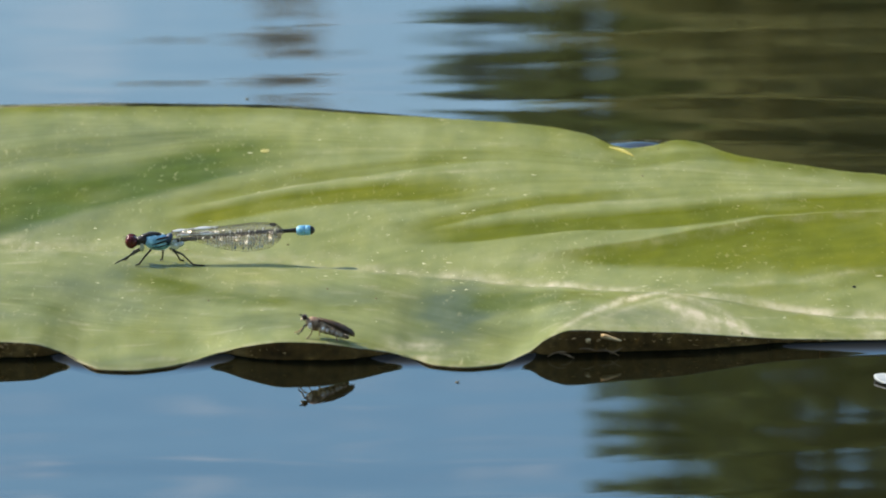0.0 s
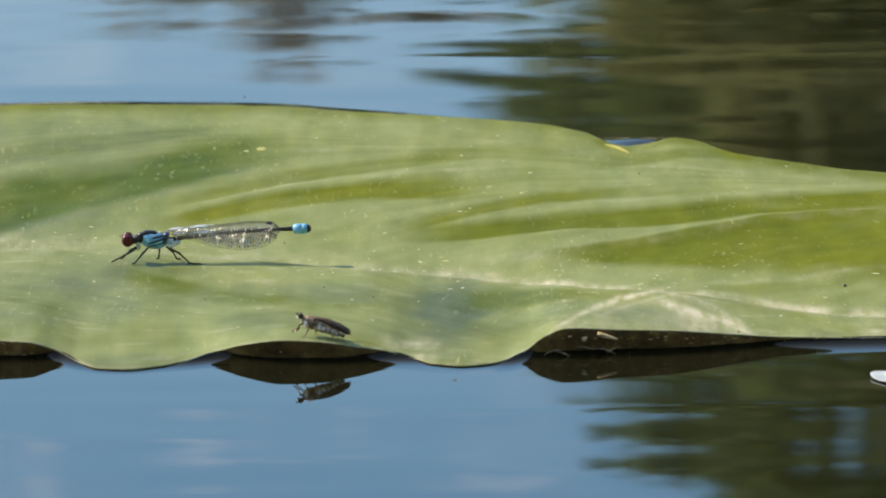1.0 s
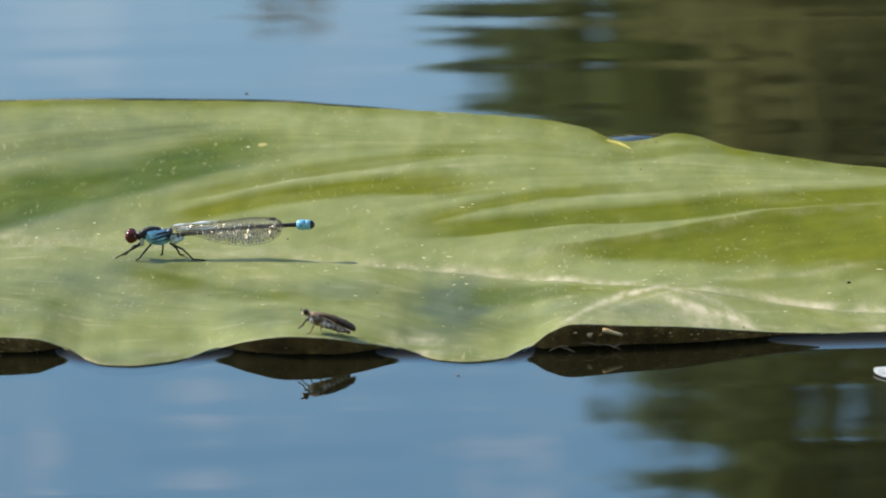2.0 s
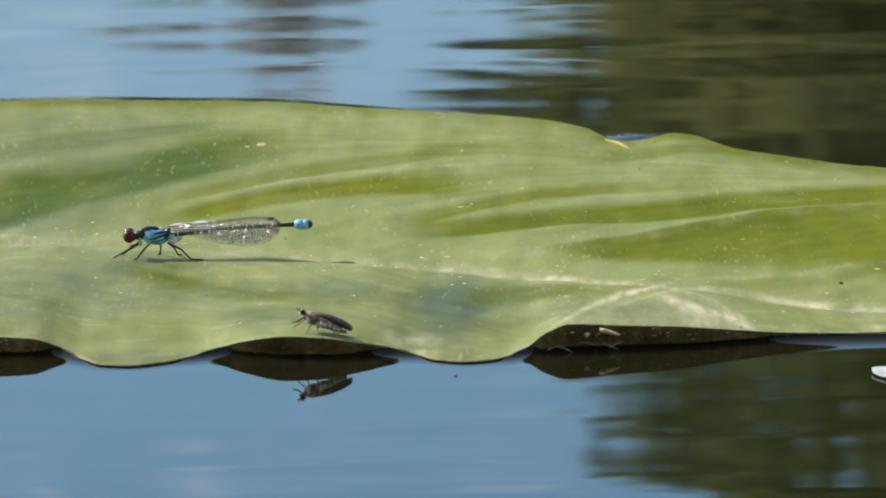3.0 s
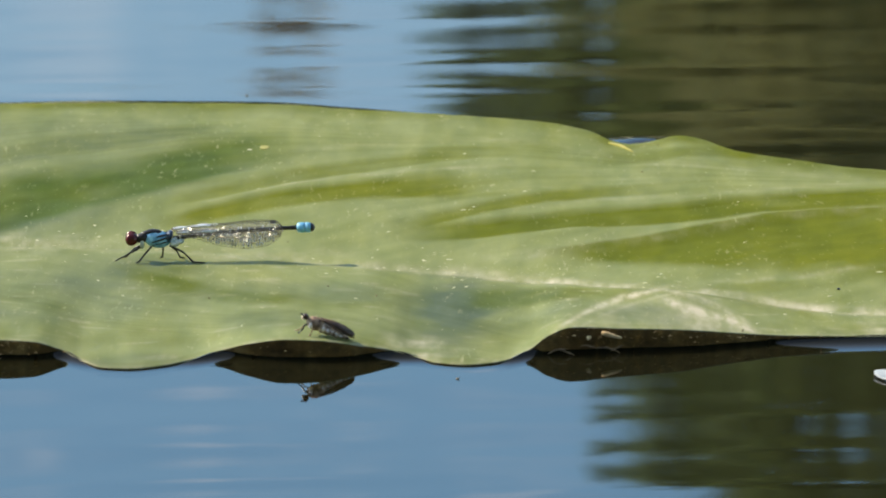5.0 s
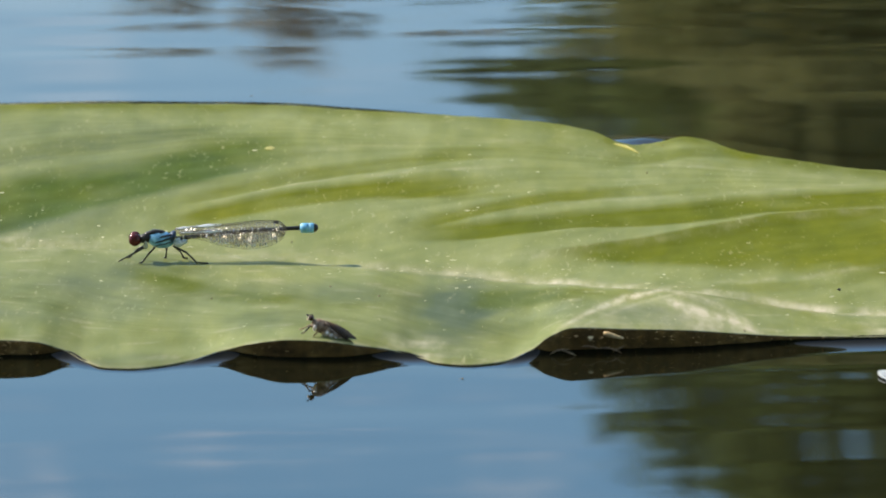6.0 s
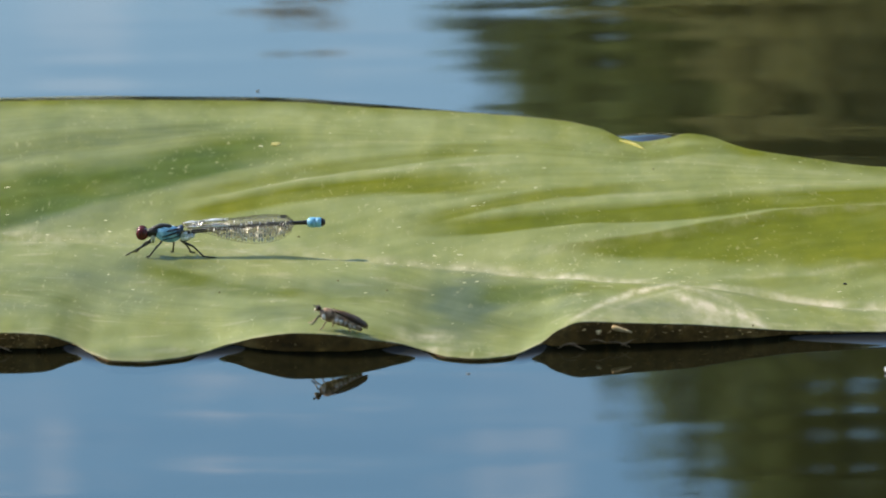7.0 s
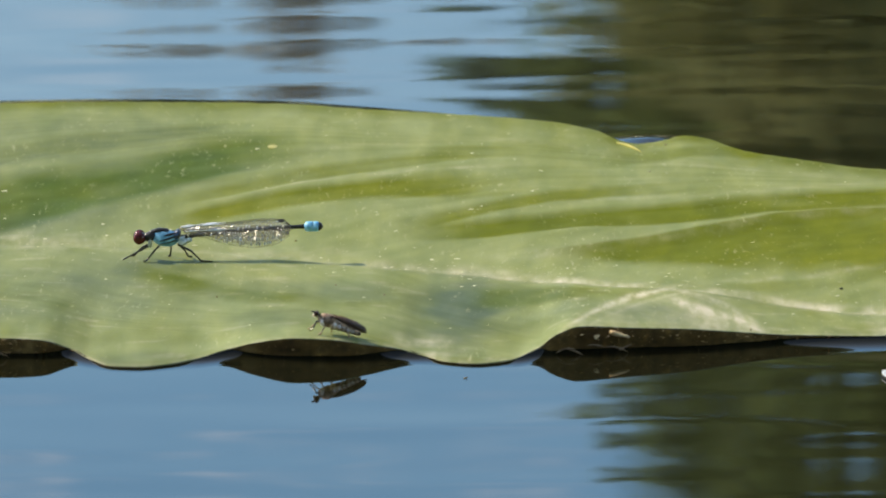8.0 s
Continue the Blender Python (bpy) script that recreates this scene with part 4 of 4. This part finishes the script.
    # legs
    for s, points in ((-1, ((-3.0, -0.6, 2.9), (-5.0, -1.3, 1.9), (-5.9, -1.6, 1.5), (-8.3, -2.0, 0.25))),
                      (1, ((-3.0, 0.6, 2.9), (-4.8, 1.6, 1.9), (-6.4, 2.4, 0.1), (-7.2, 2.6, 0.0))),
                      (-1, ((-1.6, -0.8, 2.7), (-2.7, -1.4, 1.6), (-3.9, -1.8, 0.1), (-4.5, -2.0, 0.0))),
                      (1, ((0.2, 0.8, 2.6), (0.5, 1.8, 1.8), (0.3, 2.4, 0.1), (-0.1, 2.6, 0.0))),
                      (-1, ((2.2, -0.7, 2.7), (4.2, -1.6, 1.9), (6.1, -2.2, 0.15), (8.3, -2.3, 0.0))),
                      (1, ((1.8, 0.7, 2.6), (3.0, 1.6, 1.4), (3.6, 2.1, 0.1), (4.4, 2.2, 0.0)))):
        jointed_leg("leg", points, 0.2, BLACK, fly)
    return fly


damselfly = build_damselfly()

# ---- small fly ----


def build_fly():
    x, y = -0.0206, -0.0884
    fly = thing("fly", pose(x, y, pad_z(x, y) - 0.00055, 0, 4, 0), "small grey-brown fly with folded wings on the leaf margin", "insect")
    bm = bmesh.new()
    ball(bm, Vector((-3.85, 0, 3.55)) * MM, Vector((0.5, 0.62, 0.55)) * MM, 16)
    head = part("head", bm, FLYWING, fly, "dark brown head")
    for s in (-1, 1):
        bm = bmesh.new()
        ball(bm, Vector((-3.9, 0.48 * s, 3.7)) * MM, Vector((0.38, 0.3, 0.42)) * MM, 14)
        part("eye", bm, FLYEYE, head, "dark brown eye")
        bm = bmesh.new()
        tube(bm, [Vector(p) * MM for p in ((-4.2, 0.15 * s, 3.8), (-4.6, 0.2 * s, 3.95), (-4.8, 0.2 * s, 3.8))], [0.12 * MM, 0.1 * MM, 0.03 * MM], 6)
        part("antenna", bm, BLACK, head)
    bm = bmesh.new()
    ball(bm, Vector((-4.2, 0, 3.2)) * MM, Vector((0.25, 0.3, 0.3)) * MM, 10)
    part("face", bm, FLYPALE, head, "pale face")
    bm = bmesh.new()
    ball(bm, Vector((-2.05, 0, 2.7)) * MM, Vector((1.55, 1.1, 1.3)) * MM, 20, 14)
    part("thorax", bm, FLYGREY, fly, "dusty grey thorax")
    bm = bmesh.new()
    ball(bm, Vector((-2.7, -0.55, 2.45)) * MM, Vector((0.5, 0.5, 0.85)) * MM, 12)
    part("chest", bm, FLYSPOT, fly, "pale dusted chest")
    for k in range(6):
        bm = bmesh.new()
        c = Vector((-0.8 + 0.72 * k, -0.1, 2.15 - 0.16 * k))
        ball(bm, c * MM, Vector((0.85, 1.0 - 0.1 * k, 0.98 - 0.1 * k)) * MM, 14, 14)
        segment = part("abdomen_segment", bm, FLYBELLY, fly, "pale banded abdomen segment")
        if k < 5:
            for s in (-1, 1):
                bm = bmesh.new()
                ball(bm, (c + Vector((0.1, s * (0.8 - 0.08 * k), 0.05))) * MM, Vector((0.33, 0.3, 0.46 - 0.05 * k)) * MM, 10)
                part("spot", bm, FLYSPOT, segment, "pale silvery flank spot")
    for s in (-1, 1):
        bm = bmesh.new()
        outline = [(0.0, 0.0), (1.2, 0.30), (3.0, 0.55), (4.8, 0.62), (6.1, 0.38), (6.6, -0.1), (6.0, -0.8), (4.4, -1.15), (2.4, -0.95), (0.9, -0.4)]
        tilt = Matrix.Translation(Vector((-1.9, 0.28 * s, 3.6)) * MM) @ pose(0, 0, 0, 0, 18.5, 0) @ pose(0, 0, 0, 44 * s, 0, 3 * s)
        lo, hi = [], []
        for u, v in outline:
            p = Vector((u, s * (-v + 0.35), -0.12 * (v - 0.3) ** 2))
            lo.append(bm.verts.new(tilt @ (p * MM)))
            hi.append(bm.verts.new(tilt @ ((p + Vector((0, 0, 0.05))) * MM)))
        bm.faces.new(lo)
        bm.faces.new(hi[::-1])
        for k in range(len(lo)):
            j = (k + 1) % len(lo)
            bm.faces.new((lo[k], hi[k], hi[j], lo[j]))
        wing = part("wing", bm, FLYWING, fly, "smoky brown wing")
        for v0, v1 in ((0.1, 0.3), (0.0, -0.05), (-0.1, -0.4)):
            bm = bmesh.new()
            tube(bm, [tilt @ (Vector((u, s * (-(v0 + (v1 - v0) * u / 6) + 0.35), 0.06)) * MM) for u in (0.2, 2, 4, 5.9)], [0.035 * MM] * 4, 4)
            part("wing_vein", bm, BLACK, wing)
    for s, points in ((1, ((-2.8, 0.6, 2.4), (-3.6, 1.1, 1.7), (-4.4, 1.3, 0.4), (-4.9, 1.4, 0.1))),
                      (-1, ((-2.0, -0.7, 2.2), (-2.4, -1.2, 1.4), (-2.7, -1.35, 0.2), (-3.1, -1.4, 0.0))),
                      (1, ((-1.6, 0.7, 2.2), (-1.2, 1.4, 1.5), (-1.0, 1.8, 0.1), (-0.7, 1.9, 0.0))),
                      (-1, ((-0.8, -0.6, 2.1), (1.2, -1.1, 1.8), (1.9, -1.2, 0.3), (2.4, -1.2, 0.0))),
                      (1, ((-0.8, 0.6, 2.1), (1.0, 1.3, 1.6), (2.0, 1.7, 0.1), (2.6, 1.8, 0.0)))):
        jointed_leg("leg", points, 0.12, FLYGREY, fly)
    fore = jointed_leg("foreleg", ((0, 0, 0), (-0.7, -0.4, -0.15), (-0.95, -0.5, -1.3), (-1.5, -0.5, -2.1)), 0.15, BLACK, fly)
    slim = Matrix.Diagonal((1.13, 1.0, 0.94, 1))
    for ob in fly.children_recursive:
        ob.data.transform(slim)
    fore.matrix_local = Matrix.Translation(Vector((-3.39, -0.6, 2.30)) * MM)
    return fly, fore


fly, foreleg = build_fly()

# ---- tiny crawling beetle ----


def build_beetle():
    x, y = 0.0729, -0.0377
    bug = thing("tiny_beetle", pose(x, y, pad_z(x, y)), "tiny black beetle crawling over the leaf", "insect")
    k3 = 0.72 * MM
    bm = bmesh.new()
    ball(bm, Vector((0.05, 0, 0.28)) * k3, Vector((0.42, 0.3, 0.26)) * k3, 12)
    part("body", bm, BLACK, bug)
    bm = bmesh.new()
    ball(bm, Vector((-0.42, 0, 0.24)) * k3, Vector((0.17, 0.18, 0.15)) * k3, 10)
    part("head", bm, BLACK, bug)
    for s in (-1, 1):
        for k in (-0.2, 0.05, 0.3):
            bm = bmesh.new()
            tube(bm, [Vector(p) * k3 for p in ((k, 0.2 * s, 0.2), (k, 0.42 * s, 0.22), (k - 0.05, 0.55 * s, 0.0))], [0.035 * k3, 0.03 * k3, 0.02 * k3], 4)
            part("leg", bm, BLACK, bug)
    return bug


beetle = build_beetle()

# ---- litter on and round the pad ----


def chips(name, spots, mat, label, category, seed, lift=0.0, parent=None):
    """Many little angular flakes as one mesh; spots: x, y, z, size in mm."""
    rng = np.random.RandomState(seed)
    verts, faces = [], []
    for x, y, z, s in spots:
        i = len(verts)
        a, long = rng.uniform(0, 3.14), rng.uniform(1.0, 2.0)
        for k in range(5):
            b = a + k * 1.2566
            r = s * rng.uniform(0.7, 1.2)
            dx, dy = r * math.cos(b - a) * long, r * math.sin(b - a)
            verts.append(((x + dx * math.cos(a) - dy * math.sin(a)) * MM, (y + dx * math.sin(a) + dy * math.cos(a)) * MM, (z + lift) * MM))
        verts.append((x * MM, y * MM, (z + lift + s * rng.uniform(0.2, 0.45)) * MM))
        faces += [(i + k, i + (k + 1) % 5, i + 5) for k in range(5)] + [(i + 4, i + 3, i + 2, i + 1, i)]
    ob = mesh_object(name, verts, faces, mat, parent, shade=False)
    return tagged(ob, label, category, kind="stuff")


def scatter_pollen():
    rng = np.random.RandomState(8)
    n = 950
    x = rng.uniform(-100, 100, n)
    near_rib = rng.uniform(0, 1, n) < 0.35
    y = np.where(near_rib, rib_y(x) + rng.normal(0, 7, n), front_y(x) + (back_y(x) - front_y(x)) * rng.uniform(0.01, 0.99, n))
    drift = wander(x, y, 16, 2.2) + rng.uniform(-0.25, 0.35, n)
    bare = 0.35 * smooth(25, 45, x) * smooth(-30, -15, y) * (1 - smooth(45, 70, y))
    keep = (drift - bare > 0.8 * np.exp(-((x + 50) / 20) ** 2 - ((y - 68) / 30) ** 2)) & (y > front_y(x) + 0.5) & (y < back_y(x) - 1)
    x, y = x[keep], y[keep]
    z = leaf_form(x, y)[0]
    size = 0.09 + 0.36 * rng.uniform(0, 1, len(x)) ** 4
    return chips("pollen", zip(x, y, z, size), POLLEN, "pale yellow pollen grains and flakes strewn on the leaf", "pollen", 9)


pollen = scatter_pollen()


def single(name, x, y, mat, label, category, size, group=""):
    """One small lump of litter on the pad, in mm."""
    ob = thing(name, pose(x * MM, y * MM, pad_z(x * MM, y * MM)), label, category, group)
    bm = bmesh.new()
    ball(bm, Vector((0, 0, size[2] * 0.7)) * MM, Vector(size) * MM, 10)
    for v in bm.verts:
        v.co += Vector((noise.noise(v.co * 4000 + Vector((x, y, 0))), noise.noise(v.co * 4000 + Vector((y, x, 3))), 0)) * 0.15 * MM
    part("crumb", bm, mat, ob)
    return ob


litter = [single("debris_speck", x, y, SPECK, "small dark crumb of debris lying on the leaf", "debris", (0.2, 0.28, 0.12), "crumbs on the leaf")
          for x, y in ((-42.2, -46.0), (-20.8, -37.0), (-11.9, -44.9), (38.0, 62.0), (41.5, 91.2), (-28.7, 3.1), (53.6, -79.0))]
litter.append(single("yellow_flake", -34.5, 87.2, YELLOW, "pale yellow plant flake lying on the leaf", "flake", (1.0, 1.8, 0.1)))


def build_torn_edge():
    bm = bmesh.new()
    pts = []
    for k in range(9):
        u = k / 8
        x, y = 32.0 + 4.6 * u, 94.2 - 11.5 * u + 1.2 * math.sin(u * 3)
        pts.append(Vector((x, y, float(leaf_form(np.array([x]), np.array([y]))[0][0]) + 0.05)) * MM)
    tube(bm, pts, [(0.12 + 0.42 * math.sin(math.pi * (k + 0.6) / 9.4) ** 1.4) * MM for k in range(9)], 8, 0.3)
    part("torn_edge", bm, YELLOW, pad, "yellowed torn edge")


build_torn_edge()


def build_straw(x, y, z, length, turn, dip):
    ob = thing("straw_bit", pose(x * MM, y * MM, z * MM), "dry straw-coloured plant bit caught under the leaf margin", "plant bit")
    bm = bmesh.new()
    pts = [Vector((length * (k / 5 - 0.5), 0.1 * math.sin(k), -dip * length * (k / 5 - 0.5))) * MM for k in range(6)]
    tube(bm, pts, [r * MM for r in (0.38, 0.46, 0.4, 0.33, 0.28, 0.15)], 7)
    part("stem", bm, STRAW, ob)
    return ob


def build_fibre(x, length, lift, dip, bow):
    """A thin brown rootlet lying against the leaf at the water's edge, in mm."""
    ob = thing("rootlet", pose(x * MM, (float(front_y(x)) - 0.9) * MM, lift * MM), "thin brown rootlet caught at the water's edge under the leaf", "plant bit", "rootlets under the leaf")
    bm = bmesh.new()
    pts = [Vector((length * (k / 6 - 0.5), 0.15 * math.sin(k * 1.3), -dip * length * (k / 6 - 0.5) + bow * math.sin(math.pi * k / 6))) * MM for k in range(7)]
    tube(bm, pts, [r * MM for r in (0.05, 0.13, 0.16, 0.13, 0.15, 0.10, 0.04)], 6)
    part("stem", bm, FIBRE, ob)
    return ob


fibres = [build_fibre(*row) for row in ((20.6, 3.4, 0.7, -0.25, 0.4), (22.4, 2.6, 0.3, 0.35, 0.2), (29.6, 4.2, 0.5, 0.20, 0.5), (31.2, 2.2, 0.9, -0.5, 0.1),
                                        (26.0, 3.0, 1.2, 0.1, 0.3), (-79.5, 3.0, 0.6, 0.3, 0.3))]
straws = [build_straw(30.2, -85.6, 3.2, 3.6, 0, 0.25), build_straw(26.2, -86.0, 2.9, 0.8, 0, -0.6)]


def scatter_flecks():
    rng = np.random.RandomState(21)
    out = []
    for x in (*rng.uniform(-85, 85, 260), *rng.uniform(-86, -70, 90), *rng.uniform(20, 54, 70)):
        h = float(front_z(x))
        if h < 1.2:
            continue
        v = rng.uniform(0.02, 0.6) ** 1.3
        z = (h - 0.10) - (h + 2.2) * v
        y = float(under_y(x, v)) - 0.1
        out.append((x, y, z, 0.06 + (0.30 if x < -70 or 20 < x < 54 else 0.16) * rng.uniform(0, 1) ** 3))
    chips("fleck", out, FLECK, "pale flecks on the underside", "", 22, 0, pad)


scatter_flecks()


def build_petal():
    ob = thing("petal", pose(0.0786, -0.1050, -0.0003, 0, 0, 20), "small white petal floating on the pond", "petal")
    verts, faces, n, r = [], [], 14, 5
    for i in range(r + 1):
        for j in range(n):
            a, k = 2 * math.pi * j / n, i / r
            verts.append((0.0024 * k * math.cos(a), 0.0045 * k * math.sin(a), 0.0003 * k * k + 0.0001 * math.sin(3 * a) * k))
    for i in range(r):
        for j in range(n):
            faces.append((i * n + j, i * n + (j + 1) % n, (i + 1) * n + (j + 1) % n, (i + 1) * n + j))
    blade = mesh_object("blade", verts, faces, WHITE, ob)
    s = blade.modifiers.new("thick", "SOLIDIFY")
    s.thickness = 0.0003
    return ob


build_petal()


def floating_seed(x, y, s):
    ob = thing("seed", pose(x * MM, y * MM, -0.00035), "tiny dark seed floating on the water", "seed", "floating seeds")
    bm = bmesh.new()
    ball(bm, (0, 0, 0), Vector((s, s * 0.8, s * 0.6)) * MM, 10)
    tube(bm, [Vector((s * 0.7, 0, 0.1)) * MM, Vector((s * 1.8, 0.2, 0.3)) * MM], [0.12 * MM, 0.03 * MM], 5)
    part("husk", bm, SPECK, ob)


floating_seed(-39.0, 150.3, 0.26)
floating_seed(2.6, -106.0, 0.3)

# ---- what moves ----


def on_leaf(row, m):
    t, yaw, pitch = row
    return (t, pose(0, 0, 0, pitch, 0, yaw) @ m)


def motions():
    leaf = [(t, yaw, pitch) for t, yaw, pitch, *_ in SWAY]
    for ob in (pad, damselfly, pollen, *litter, *straws, *fibres):
        base = ob.matrix_world.copy() if ob.parent is None else ob.matrix_local.copy()
        walk(ob, [on_leaf(r, base) for r in leaf])
    # the fly shifts its feet and dips its tail
    steps = [(0.20, 0, 0, 0), (0.15, 0, 0, 0), (0.1, 0, 0, 0), (0.15, 0, 0, 0), (0, 0, 0, 0), (0, 0, 0, 0), (0, 0, 0, 0), (0, 0, 0, 0),
             (0.15, 11, -1.0, 9), (0.1, 9, -1.0, 9), (0.6, 1.5, 0, 1), (0.7, 0.5, 0, 0), (0.75, 0.5, 0, 0)]
    base = fly.matrix_world.copy()
    walk(fly, [on_leaf(r, base @ pose(s[0] * MM, 0, (s[2] + 0.2) * MM, s[3], 6 + s[1], 0)) for r, s in zip(leaf, steps)])
    # its near foreleg reaches out and wipes
    rest = Vector((-3.39, -0.6, 2.30)) * MM
    lift = [(0, 0), (1.1, 0), (1.5, 48), (1.8, 10), (2.6, 0), (2.9, 30), (3.1, 28), (3.5, 2), (8.0, 0)]
    walk(foreleg, [(t, pose(*rest, 0, a, 0)) for t, a in lift])
    # the beetle crawls, in mm over the leaf
    crawl = [(2.2, 2.4), (1.4, 1.5), (1.1, 1.8), (1.4, 1.0), (0, 0.3), (0, 0), (-0.6, -0.4), (-0.7, -2.0), (-1.3, -2.0),
             (-1.1, -2.0), (-1.6, -1.2), (-2.0, -2.4), (-1.8, -2.0)]
    bx, by, _ = beetle.matrix_world.translation
    rows = []
    for r, (dx, dy) in zip(leaf, crawl):
        x, y = bx + dx * MM, by + dy * MM
        rows.append(on_leaf(r, pose(x, y, pad_z(x, y), 0, 0, 25)))
    walk(beetle, rows)
    # the water at the leaf's margins rises and falls with the swell
    for ob, y in zip(rims, (-0.095, 0.130)):
        walk(ob, [(k * 0.2, pose(0, 0, LEVEL + float(swell(y + PACE * k * 0.2)))) for k in range(41)])
    # the rippled surface glides on
    walk(water, [(t, pose(0, -PACE * t, LEVEL)) for t in (0, 2, 4, 6, 8)])


motions()
